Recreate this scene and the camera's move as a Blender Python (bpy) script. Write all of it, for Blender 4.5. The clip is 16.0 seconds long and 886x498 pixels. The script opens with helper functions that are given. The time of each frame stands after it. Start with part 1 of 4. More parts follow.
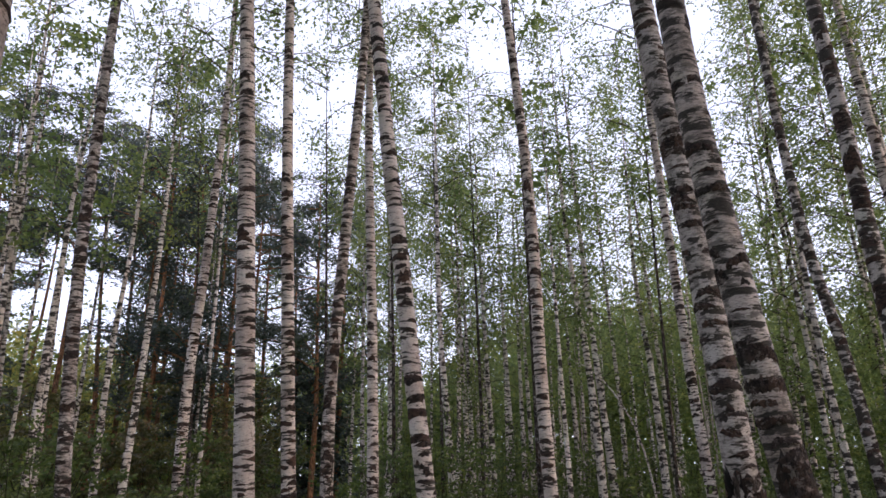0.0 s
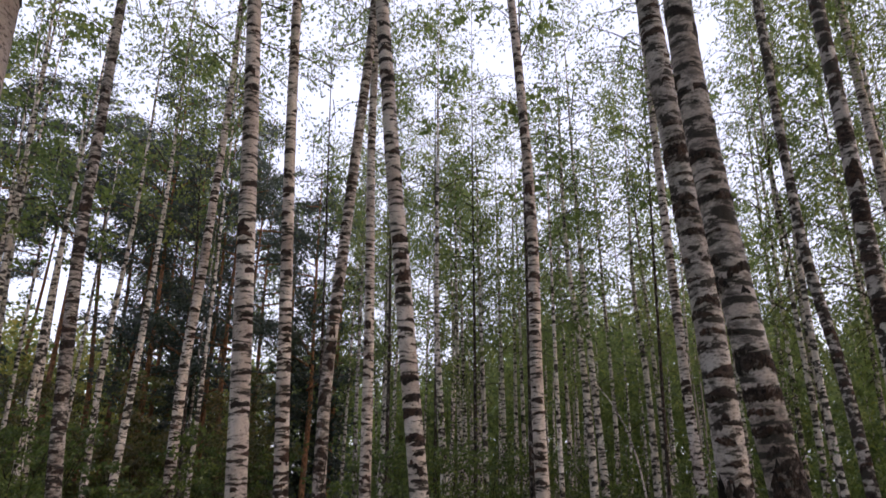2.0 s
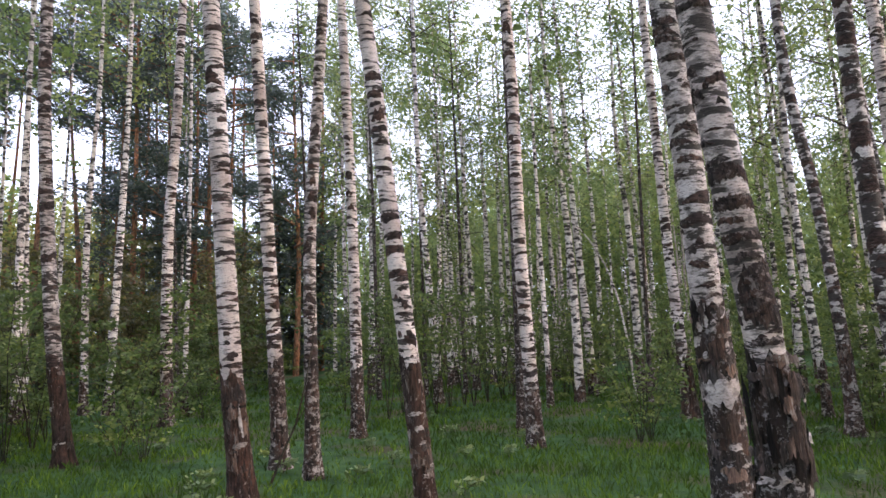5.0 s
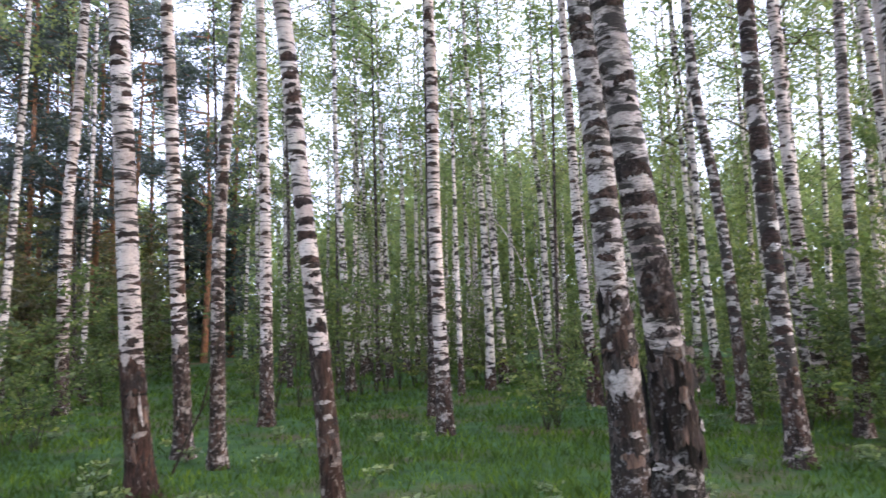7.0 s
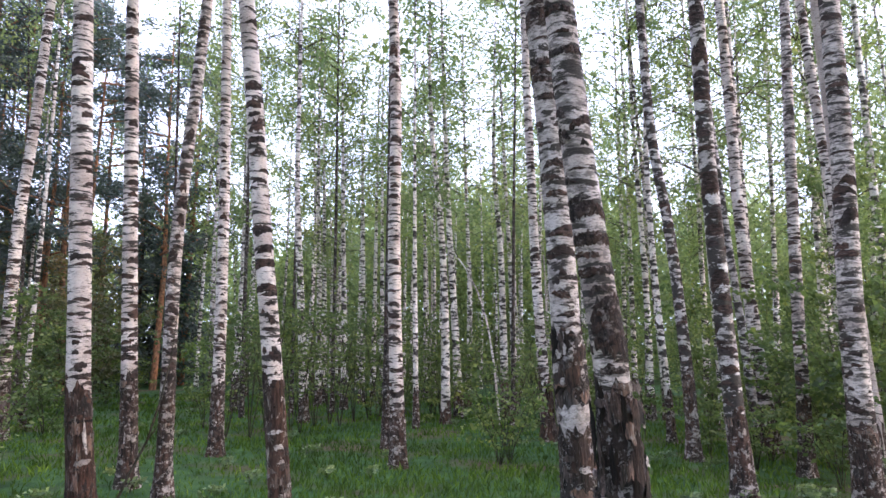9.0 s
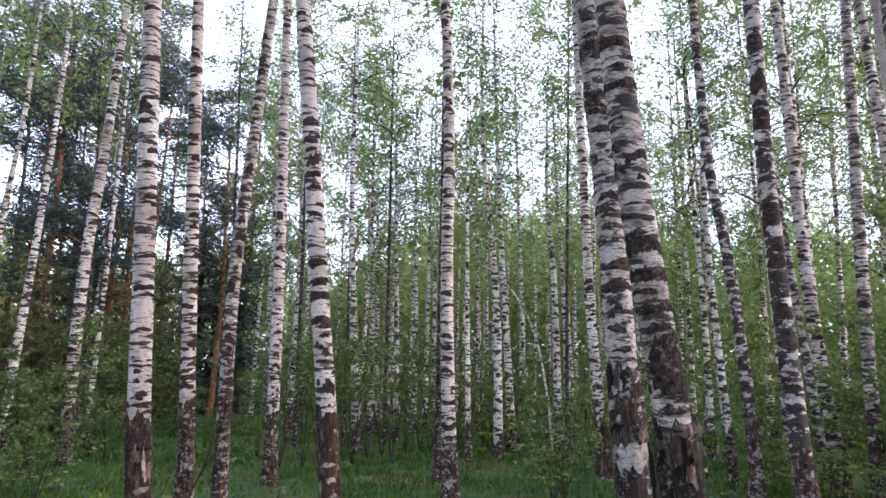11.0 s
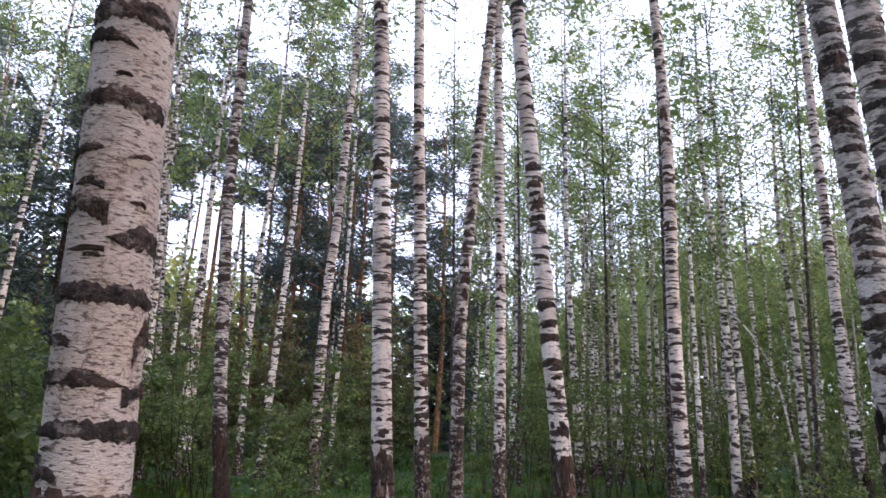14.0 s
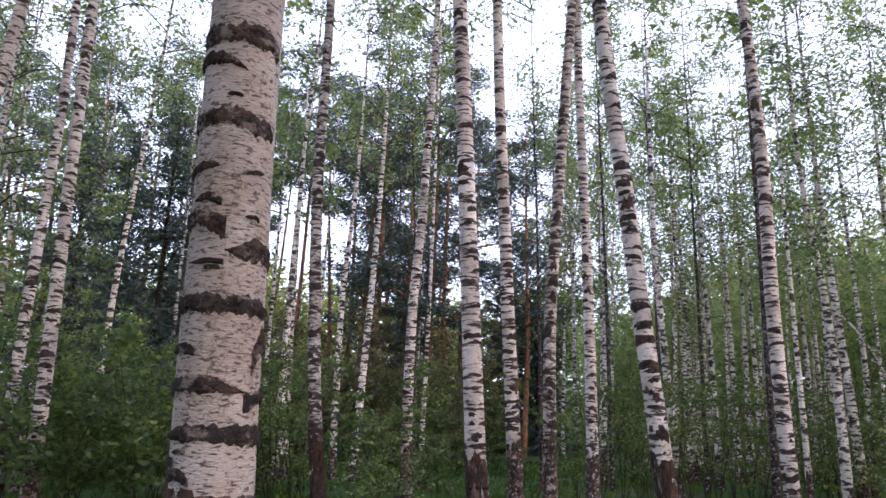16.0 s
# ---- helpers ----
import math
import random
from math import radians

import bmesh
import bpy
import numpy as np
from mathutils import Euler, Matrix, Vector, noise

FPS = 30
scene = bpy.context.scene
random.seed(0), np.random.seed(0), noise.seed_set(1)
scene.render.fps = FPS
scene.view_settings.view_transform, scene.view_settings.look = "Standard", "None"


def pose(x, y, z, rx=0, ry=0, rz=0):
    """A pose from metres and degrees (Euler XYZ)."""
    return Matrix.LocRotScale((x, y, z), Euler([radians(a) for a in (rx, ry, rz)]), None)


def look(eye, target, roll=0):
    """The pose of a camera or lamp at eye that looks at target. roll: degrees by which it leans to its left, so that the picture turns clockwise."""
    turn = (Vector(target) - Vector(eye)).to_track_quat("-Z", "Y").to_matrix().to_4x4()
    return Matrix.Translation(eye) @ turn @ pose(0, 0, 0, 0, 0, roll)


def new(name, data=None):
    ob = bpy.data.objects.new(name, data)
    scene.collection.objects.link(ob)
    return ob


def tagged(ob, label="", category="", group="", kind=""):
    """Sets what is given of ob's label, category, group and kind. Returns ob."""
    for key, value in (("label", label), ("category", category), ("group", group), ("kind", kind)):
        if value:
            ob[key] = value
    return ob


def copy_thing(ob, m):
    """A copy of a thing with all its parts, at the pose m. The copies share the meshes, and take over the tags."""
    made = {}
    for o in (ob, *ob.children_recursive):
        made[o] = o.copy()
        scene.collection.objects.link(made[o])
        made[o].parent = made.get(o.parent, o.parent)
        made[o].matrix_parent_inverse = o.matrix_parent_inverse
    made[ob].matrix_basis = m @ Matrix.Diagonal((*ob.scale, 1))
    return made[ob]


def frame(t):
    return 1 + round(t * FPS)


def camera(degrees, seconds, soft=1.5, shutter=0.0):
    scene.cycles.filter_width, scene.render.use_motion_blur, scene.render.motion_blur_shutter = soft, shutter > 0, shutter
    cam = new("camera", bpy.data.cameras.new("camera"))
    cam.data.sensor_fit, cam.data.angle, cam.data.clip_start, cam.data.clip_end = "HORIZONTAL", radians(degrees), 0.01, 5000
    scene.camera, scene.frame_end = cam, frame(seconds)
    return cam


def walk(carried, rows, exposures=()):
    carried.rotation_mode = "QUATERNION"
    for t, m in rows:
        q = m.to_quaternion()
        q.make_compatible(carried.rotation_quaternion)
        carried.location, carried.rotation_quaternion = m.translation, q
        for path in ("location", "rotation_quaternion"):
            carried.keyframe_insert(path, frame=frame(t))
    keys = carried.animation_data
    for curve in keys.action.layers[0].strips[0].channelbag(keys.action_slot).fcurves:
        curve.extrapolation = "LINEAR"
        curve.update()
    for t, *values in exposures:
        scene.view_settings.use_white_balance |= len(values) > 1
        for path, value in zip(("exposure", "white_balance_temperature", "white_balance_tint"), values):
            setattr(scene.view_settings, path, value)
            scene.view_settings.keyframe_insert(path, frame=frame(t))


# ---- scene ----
cam = camera(62.98, 16.0, soft=1.5, shutter=0.55)


def aim(x, y, z, yaw, pitch, roll):
    """A camera pose: turned left by yaw, up by pitch, and rolled, in degrees."""
    return pose(x, y, z, 0, 0, yaw) @ pose(0, 0, 0, 90 + pitch) @ pose(0, 0, 0, 0, 0, roll)


PATH = [
    (0, aim(-0.047, -0.083, 1.750, 7.88, 17.78, -0.91)),
    (0.5, aim(-0.041, -0.092, 1.761, 7.23, 18.98, -1.13)),
    (1, aim(-0.042, -0.096, 1.765, 6.84, 20.35, -0.38)),
    (1.5, aim(-0.056, -0.097, 1.756, 7.21, 20.00, 1.02)),
    (2, aim(-0.062, -0.082, 1.740, 7.76, 17.91, 0.80)),
    (2.5, aim(-0.064, -0.067, 1.713, 8.02, 15.28, 0.53)),
    (3, aim(-0.051, -0.041, 1.691, 8.31, 12.54, -0.45)),
    (3.5, aim(-0.043, -0.046, 1.661, 8.61, 10.53, -1.07)),
    (4, aim(-0.033, -0.040, 1.629, 8.24, 8.92, -1.27)),
    (4.2, aim(-0.030, -0.037, 1.620, 7.93, 8.23, -1.32)),
    (6.3, aim(-0.019, -0.012, 1.588, 4.40, 5.67, -1.77)),
    (6.5, aim(-0.016, -0.009, 1.588, 3.92, 5.52, -1.45)),
    (7, aim(0.000, 0.000, 1.600, -0.00, 5.47, -1.03)),
    (7.5, aim(0.015, 0.005, 1.603, -2.30, 6.17, -0.59)),
    (8, aim(0.021, 0.009, 1.603, -3.18, 6.70, 0.05)),
    (8.5, aim(0.014, -0.048, 1.598, -3.49, 7.12, 0.27)),
    (8.7, aim(0.012, -0.065, 1.598, -3.44, 7.45, 0.29)),
    (11, aim(0.003, -0.059, 1.627, 1.00, 10.28, 1.21)),
    (11.5, aim(-0.004, -0.059, 1.628, 2.62, 10.29, 1.00)),
    (12, aim(-0.031, -0.062, 1.634, 5.54, 10.43, 1.09)),
    (12.5, aim(-0.064, -0.070, 1.638, 10.08, 10.82, 1.30)),
    (13, aim(-0.093, -0.089, 1.642, 13.50, 11.33, 0.80)),
    (13.5, aim(-0.105, -0.106, 1.653, 16.38, 11.74, 1.12)),
    (14, aim(-0.119, -0.128, 1.663, 17.93, 12.63, 2.23)),
    (14.5, aim(-0.133, -0.154, 1.667, 19.78, 13.43, 2.17)),
    (15, aim(-0.150, -0.163, 1.664, 21.91, 13.57, 1.76)),
    (15.5, aim(-0.164, -0.161, 1.662, 23.32, 13.16, 1.93)),
    (16, aim(-0.174, -0.163, 1.658, 24.50, 12.74, 1.91)),
]
walk(cam, PATH, [
    (0, 0.21, 6750, 16),
    (1, 0.0, 7050, 17),
    (2, 0.0, 7050, 17),
    (3.5, 0.84, 6900, 15),
    (4.2, 1.06, 6700, 15),
    (7, 1.56, 6150, 15),
    (9, 1.55, 6050, 15),
    (11, 1.29, 6050, 16),
    (13.5, 1.12, 6150, 18),
    (16, 0.93, 6150, 18),
])

# ---- world and sun ----
SUN_ELEVATION, SUN_AZIMUTH = 16, 100  # degrees; azimuth clockwise from +y
world = bpy.data.worlds.new("evening_sky")
scene.world = world
world.use_nodes = True
wn = world.node_tree.nodes
sky = wn.new("ShaderNodeTexSky")
sky.sky_type = "NISHITA"
sky.sun_disc = False
sky.sun_elevation = radians(SUN_ELEVATION)
sky.sun_rotation = radians(SUN_AZIMUTH)
sky.air_density, sky.dust_density, sky.ozone_density = 1.0, 3.5, 1.0
wn["Background"].inputs["Strength"].default_value = 0.15
haze = wn.new("ShaderNodeMix")  # thin cloud whitens the sky
haze.data_type = "RGBA"
haze.inputs[0].default_value = 0.50
haze.inputs[7].default_value = (12.5, 13.5, 17.4, 1)
world.node_tree.links.new(sky.outputs[0], haze.inputs[6])
world.node_tree.links.new(haze.outputs[2], wn["Background"].inputs["Color"])

sun_data = bpy.data.lights.new("sun", "SUN")
sun_data.energy, sun_data.angle, sun_data.color = 0.9, radians(12), (1.0, 0.80, 0.66)
sun = new("sun", sun_data)
az, el = radians(SUN_AZIMUTH), radians(SUN_ELEVATION)
toward = Vector((math.sin(az) * math.cos(el), math.cos(az) * math.cos(el), math.sin(el)))
sun.matrix_world = look(toward * 60, (0, 0, 0))


# ---- materials ----
class Nodes:
    """A small helper round one node material."""

    def __init__(self, name):
        self.mat = bpy.data.materials.new(name)
        self.mat.use_nodes = True
        self.tree = self.mat.node_tree
        self.bsdf = self.tree.nodes["Principled BSDF"]

    def add(self, kind, **values):
        node = self.tree.nodes.new("ShaderNode" + kind)
        for key, value in values.items():
            node.inputs[key.replace("_", " ")].default_value = value
        return node

    def link(self, a, b):
        self.tree.links.new(a, b)

    def coords(self, scale, shift=True):
        """Object coordinates, scaled, and shifted by the object's own random number."""
        tc = self.add("TexCoord")
        mp = self.add("Mapping", Scale=scale)
        self.link(tc.outputs["Object"], mp.inputs["Vector"])
        if shift:
            info = self.add("ObjectInfo")
            mul = self.add("Math")
            mul.operation = "MULTIPLY"
            mul.inputs[1].default_value = 37.0
            self.link(info.outputs["Random"], mul.inputs[0])
            self.link(mul.outputs[0], mp.inputs["Location"])
        return mp.outputs["Vector"]

    def noise(self, vector, scale, detail=3.0, rough=0.55):
        n = self.add("TexNoise", Scale=scale, Detail=detail, Roughness=rough)
        self.link(vector, n.inputs["Vector"])
        return n.outputs["Fac"]

    def ramp(self, fac, stops):
        r = self.add("ValToRGB")
        el = r.color_ramp.elements
        while len(el) < len(stops):
            el.new(0.5)
        for e, (p, c) in zip(el, stops):
            e.position, e.color = p, (*c, 1) if len(c) == 3 else c
        self.link(fac, r.inputs["Fac"])
        return r.outputs["Color"]

    def mix(self, fac, a, b, kind="MIX"):
        m = self.tree.nodes.new("ShaderNodeMix")
        m.data_type, m.blend_type = "RGBA", kind
        for src, sock in ((fac, m.inputs[0]), (a, m.inputs[6]), (b, m.inputs[7])):
            if hasattr(src, "links"):
                self.link(src, sock)
            else:
                sock.default_value = src if isinstance(src, float) else (*src, 1)
        return m.outputs[2]

    def bump(self, fac, strength, distance):
        b = self.add("Bump", Strength=strength, Distance=distance)
        self.link(fac, b.inputs["Height"])
        self.link(b.outputs[0], self.bsdf.inputs["Normal"])

    def done(self, colour, rough=0.8):
        self.link(colour, self.bsdf.inputs["Base Color"])
        self.bsdf.inputs["Roughness"].default_value = rough
        self.bsdf.inputs["Specular IOR Level"].default_value = 0.25
        return self.mat


def bw(lo, hi):
    return [(lo, (0, 0, 0)), (hi, (1, 1, 1))]


def birch_bark(name, bands, low=(0.30, 0.25, 0.22), mid=(0.47, 0.40, 0.365), high=(0.63, 0.57, 0.535), mottle=0.35, flat_bands=3.4, wide=1.0):
    """White papery bark with lenticel dashes and grey blotches; bands: how much of it broken dark bands cover."""
    n = Nodes(name)
    broad = n.coords((wide, wide, 1))
    tint = n.ramp(n.noise(broad, 2.6, 4), [(0.3, low), (0.5, mid), (0.72, high)])
    flat = n.coords((wide, wide, 6.0))
    fine = n.noise(flat, 46, 3, 0.65)
    colour = n.mix(0.45, tint, n.ramp(fine, [(0.32, (0.22, 0.19, 0.18)), (0.62, (0.72, 0.69, 0.68))]), "OVERLAY")
    blotch = n.ramp(n.noise(n.coords((wide, wide, 2.4)), 13, 5, 0.7), bw(0.64 - 0.22 * mottle, 0.74 - 0.2 * mottle))
    colour = n.mix(n.mix(mottle, (0, 0, 0), blotch), colour, (0.11, 0.095, 0.09))
    dashes = n.ramp(n.noise(flat, 21, 3, 0.6), bw(0.60, 0.67))
    colour = n.mix(dashes, colour, (0.10, 0.08, 0.07))
    lines = n.ramp(n.noise(n.coords((wide, wide, flat_bands)), 5.5 if bands < 0.4 else 4.6, 5, 0.66), bw(0.68 - bands * 0.25, 0.71 - bands * 0.25))
    colour = n.mix(lines, colour, n.ramp(fine, [(0.3, (0.024, 0.02, 0.018)), (0.7, (0.085, 0.07, 0.062))]))
    n.bump(n.noise(flat, 22, 4, 0.65), 0.6, 0.014)
    return n.done(colour, 0.72)


def scaly_bark(name, low, mid, high, tan):
    """Old pinkish birch bark seen close: short dark dashes, tan scuffed patches and fine cracks."""
    n = Nodes(name)
    tint = n.ramp(n.noise(n.coords((1, 1, 1)), 3.4, 4), [(0.3, low), (0.5, mid), (0.7, high)])
    flat = n.coords((1, 1, 4.0))
    fine = n.noise(flat, 90, 3, 0.65)
    colour = n.mix(0.4, tint, n.ramp(fine, [(0.32, (0.22, 0.19, 0.18)), (0.62, (0.72, 0.69, 0.68))]), "OVERLAY")
    patch = n.ramp(n.noise(n.coords((1, 1, 0.8)), 6.5, 5, 0.65), bw(0.42, 0.60))
    colour = n.mix(n.mix(0.9, (0, 0, 0), patch), colour, n.mix(0.5, colour, tan))
    scales = n.add("TexVoronoi", Scale=26.0, Randomness=1.0)
    scales.feature = "DISTANCE_TO_EDGE"
    warp = n.add("TexNoise", Scale=30.0, Detail=3.0)
    bent = n.mix(0.03, n.coords((1, 1, 1.7)), warp.outputs["Color"], "ADD")
    n.link(bent, scales.inputs["Vector"])
    cracks = n.mix(patch, (0, 0, 0), n.ramp(scales.outputs["Distance"], [(0.0, (0.85, 0.85, 0.85)), (0.07, (0, 0, 0))]))
    colour = n.mix(cracks, colour, (0.15, 0.105, 0.085))
    dashes = n.ramp(n.noise(n.coords((1, 1, 3.6)), 34, 3, 0.6), bw(0.545, 0.60))
    colour = n.mix(dashes, colour, n.ramp(fine, [(0.3, (0.07, 0.052, 0.047)), (0.7, (0.20, 0.15, 0.135))]))
    n.bump(n.noise(flat, 30, 5, 0.7), 0.8, 0.016)
    return n.done(colour, 0.75)


def rough_bark(name, dark, mid, pale, share, across=0.7, along=0.25, wide=1.0):
    """Furrowed bark: dark grooves, stained plates and torn pale flakes; across: how far the flakes lie across the trunk."""
    n = Nodes(name)
    ridges = n.noise(n.coords((wide, wide, along)), 30, 6, 0.7)
    plates = n.noise(n.coords((wide, wide, 0.8)), 7, 4, 0.6)
    rust = n.ramp(n.noise(n.coords((wide, wide, 0.5)), 4.2, 3, 0.6), [(0.36, (0.8, 0.84, 0.9)), (0.62, (1.32, 1.0, 0.86))])
    stain = n.ramp(plates, [(0.3, tuple(0.45 * c for c in mid)), (0.52, mid), (0.7, tuple(1.55 * c for c in mid))])
    groove = n.ramp(ridges, bw(0.38, 0.56))
    stain = n.mix(1.0, stain, rust, "MULTIPLY")
    colour = n.mix(groove, dark, stain)
    chips = n.ramp(n.noise(n.coords((wide, wide, 0.6 * across)), 34, 4, 0.7), bw(share + 0.015, share + 0.07))
    colour = n.mix(chips, colour, tuple(0.62 * c for c in pale))
    flakes = n.ramp(n.noise(n.coords((wide, wide, across)), 11, 6, 0.72), bw(share, share + 0.05))
    colour = n.mix(flakes, colour, n.mix(groove, tuple(0.6 * c for c in pale), pale))
    n.bump(ridges, 1.0, 0.05)
    return n.done(colour, 0.9)


def leaf_material(name, dark, mid, light, through_share=0.45, swing=0.03, gloss=0.5, tufts=False):
    n = Nodes(name)
    geo = n.add("NewGeometry")
    info = n.add("ObjectInfo")
    colour = n.ramp(geo.outputs["Random Per Island"], [(0.0, dark), (0.5, mid), (1.0, light)])
    hsv = n.add("HueSaturation", Saturation=1.0)
    ramp = n.add("MapRange")
    ramp.inputs[3].default_value, ramp.inputs[4].default_value = 0.8, 1.2
    n.link(info.outputs["Random"], ramp.inputs[0])
    n.link(ramp.outputs[0], hsv.inputs["Value"])
    turn = n.add("MapRange")
    turn.inputs[3].default_value, turn.inputs[4].default_value = 0.505 + swing, 0.505 - swing
    n.link(info.outputs["Random"], turn.inputs[0])
    n.link(turn.outputs[0], hsv.inputs["Hue"])
    # sunlit warm clumps and dark bluish ones, put into the leaf colour by noise
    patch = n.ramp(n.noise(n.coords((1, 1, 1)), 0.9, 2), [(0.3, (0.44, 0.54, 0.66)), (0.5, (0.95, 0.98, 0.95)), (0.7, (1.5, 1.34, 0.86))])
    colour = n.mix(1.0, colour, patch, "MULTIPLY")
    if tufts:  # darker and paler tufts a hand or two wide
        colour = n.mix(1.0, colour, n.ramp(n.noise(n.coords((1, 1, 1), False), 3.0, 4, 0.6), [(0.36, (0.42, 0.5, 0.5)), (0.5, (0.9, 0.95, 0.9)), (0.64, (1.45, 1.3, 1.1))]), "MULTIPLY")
    n.link(colour, hsv.inputs["Color"])
    n.link(hsv.outputs[0], n.bsdf.inputs["Base Color"])
    n.bsdf.inputs["Roughness"].default_value = 0.42 if gloss > 0.3 else 0.65
    n.bsdf.inputs["Specular IOR Level"].default_value = gloss
    tr = n.add("BsdfTranslucent")
    n.link(n.mix(0.5, hsv.outputs[0], (0.26, 0.36, 0.08)), tr.inputs["Color"])
    mixer = n.add("MixShader", Fac=through_share)
    n.link(n.bsdf.outputs[0], mixer.inputs[1])
    n.link(tr.outputs[0], mixer.inputs[2])
    n.link(mixer.outputs[0], n.tree.nodes["Material Output"].inputs["Surface"])
    return n.mat


def ground_material():
    n = Nodes("forest_floor")
    c = n.coords((1, 1, 1), False)
    green = n.ramp(n.noise(c, 3.0, 5), [(0.3, (0.018, 0.044, 0.012)), (0.5, (0.034, 0.08, 0.02)), (0.7, (0.06, 0.115, 0.03))])
    litter = n.ramp(n.noise(c, 28, 4), [(0.35, (0.035, 0.022, 0.012)), (0.65, (0.16, 0.11, 0.065))])
    colour = n.mix(n.ramp(n.noise(c, 0.55, 4), bw(0.5, 0.68)), green, litter)
    n.bump(n.noise(c, 22, 5), 0.7, 0.06)
    return n.done(colour, 0.95)


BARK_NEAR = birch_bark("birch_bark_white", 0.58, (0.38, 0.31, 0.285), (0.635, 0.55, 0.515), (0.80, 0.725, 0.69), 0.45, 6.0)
BARK_DARK = birch_bark("birch_bark_sooty", 0.84, (0.36, 0.32, 0.305), (0.56, 0.51, 0.49), (0.72, 0.68, 0.66), 0.6, 2.6)
BARK_WORN = birch_bark("birch_bark_worn", 0.60, (0.33, 0.28, 0.265), (0.53, 0.475, 0.455), (0.70, 0.66, 0.65), 0.75, 3.2)
BARK_MID = birch_bark("birch_bark_streaked", 0.66, (0.33, 0.27, 0.245), (0.55, 0.475, 0.445), (0.72, 0.65, 0.62), 0.8, 5.0)
# background trunks: bark paler than the near white, haze put into the colour
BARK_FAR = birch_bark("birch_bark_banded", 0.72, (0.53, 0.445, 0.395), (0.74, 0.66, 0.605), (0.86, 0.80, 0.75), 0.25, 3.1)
BARK_GREY = birch_bark("birch_bark_grey", 0.72, (0.40, 0.34, 0.31), (0.57, 0.51, 0.475), (0.72, 0.67, 0.64), 0.5, 2.6)
BARK_PINK = birch_bark("birch_bark_pinkish", 0.34, (0.32, 0.26, 0.228), (0.455, 0.385, 0.352), (0.565, 0.503, 0.47), 0.3, 7.0)
BARK_SCALY = scaly_bark("birch_bark_scaly", (0.33, 0.27, 0.245), (0.49, 0.42, 0.39), (0.62, 0.56, 0.535), (0.45, 0.32, 0.25))
BAND = rough_bark("bark_band_dark", (0.018, 0.014, 0.013), (0.078, 0.058, 0.052), (0.27, 0.22, 0.20), 0.61, 1.8, 1.4, 0.05)
BAND_RAGGED = rough_bark("bark_band_ragged", (0.016, 0.012, 0.011), (0.085, 0.064, 0.058), (0.30, 0.245, 0.225), 0.565, 1.6, 1.0, 0.11)
FOOT = rough_bark("bark_foot_brown", (0.014, 0.010, 0.008), (0.085, 0.052, 0.040), (0.34, 0.27, 0.24), 0.61, 0.45)
FOOT_DARK = rough_bark("bark_foot_dark", (0.010, 0.009, 0.008), (0.062, 0.050, 0.044), (0.42, 0.38, 0.37), 0.555, 1.3)
FOOT_MIXED = rough_bark("bark_foot_flecked", (0.012, 0.010, 0.009), (0.075, 0.052, 0.043), (0.46, 0.40, 0.37), 0.545, 1.1, 0.25, 0.7)
FOOT_RED = rough_bark("bark_foot_red", (0.016, 0.010, 0.008), (0.082, 0.054, 0.043), (0.42, 0.35, 0.31), 0.57, 0.8)
TORN = {
    "pale": birch_bark("torn_bark_pale", 0.2, (0.24, 0.205, 0.19), (0.42, 0.37, 0.345), (0.58, 0.535, 0.515), 0.7, 3.0, 0.2),
    "grey": rough_bark("torn_bark_grey", (0.022, 0.019, 0.017), (0.125, 0.105, 0.096), (0.37, 0.33, 0.31), 0.60, 0.6, 0.25, 0.24),
    "tan": rough_bark("torn_bark_tan", (0.065, 0.05, 0.042), (0.21, 0.165, 0.14), (0.44, 0.385, 0.345), 0.57, 0.5, 0.25, 0.24),
    "red": rough_bark("bare_bast_red", (0.034, 0.023, 0.018), (0.088, 0.061, 0.049), (0.26, 0.205, 0.175), 0.62, 0.3, 0.12, 0.24),
    "dark": rough_bark("torn_bark_dark", (0.018, 0.015, 0.013), (0.080, 0.062, 0.055), (0.28, 0.24, 0.22), 0.60, 0.7, 0.25, 0.24),
    "crack": rough_bark("bark_crack", (0.006, 0.005, 0.005), (0.02, 0.015, 0.013), (0.05, 0.04, 0.035), 0.7, 0.3, 0.25, 0.24),
}
# reddish pine bark, with some warm sunlight put into the colour
PINE_BARK = rough_bark("pine_bark_red", (0.085, 0.050, 0.030), (0.36, 0.20, 0.115), (0.47, 0.28, 0.15), 0.60)
TWIG = rough_bark("twig_bark", (0.02, 0.015, 0.012), (0.07, 0.052, 0.04), (0.14, 0.11, 0.09), 0.7)
STEM = rough_bark("stem_bark", (0.018, 0.018, 0.012), (0.055, 0.05, 0.035), (0.12, 0.11, 0.08), 0.7)
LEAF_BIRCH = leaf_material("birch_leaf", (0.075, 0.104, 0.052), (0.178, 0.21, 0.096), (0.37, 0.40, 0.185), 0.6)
# darker leaf for shaded shrubs; both shrub ramps hold lit tips and dark gaps
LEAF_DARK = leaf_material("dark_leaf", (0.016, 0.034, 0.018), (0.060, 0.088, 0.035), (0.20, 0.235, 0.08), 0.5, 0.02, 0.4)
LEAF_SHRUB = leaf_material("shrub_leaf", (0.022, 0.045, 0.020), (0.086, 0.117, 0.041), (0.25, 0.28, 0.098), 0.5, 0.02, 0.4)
# paler and greyer than the birch leaves: distance haze put into the colour
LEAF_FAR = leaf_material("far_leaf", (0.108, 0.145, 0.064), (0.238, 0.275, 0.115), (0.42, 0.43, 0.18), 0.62)
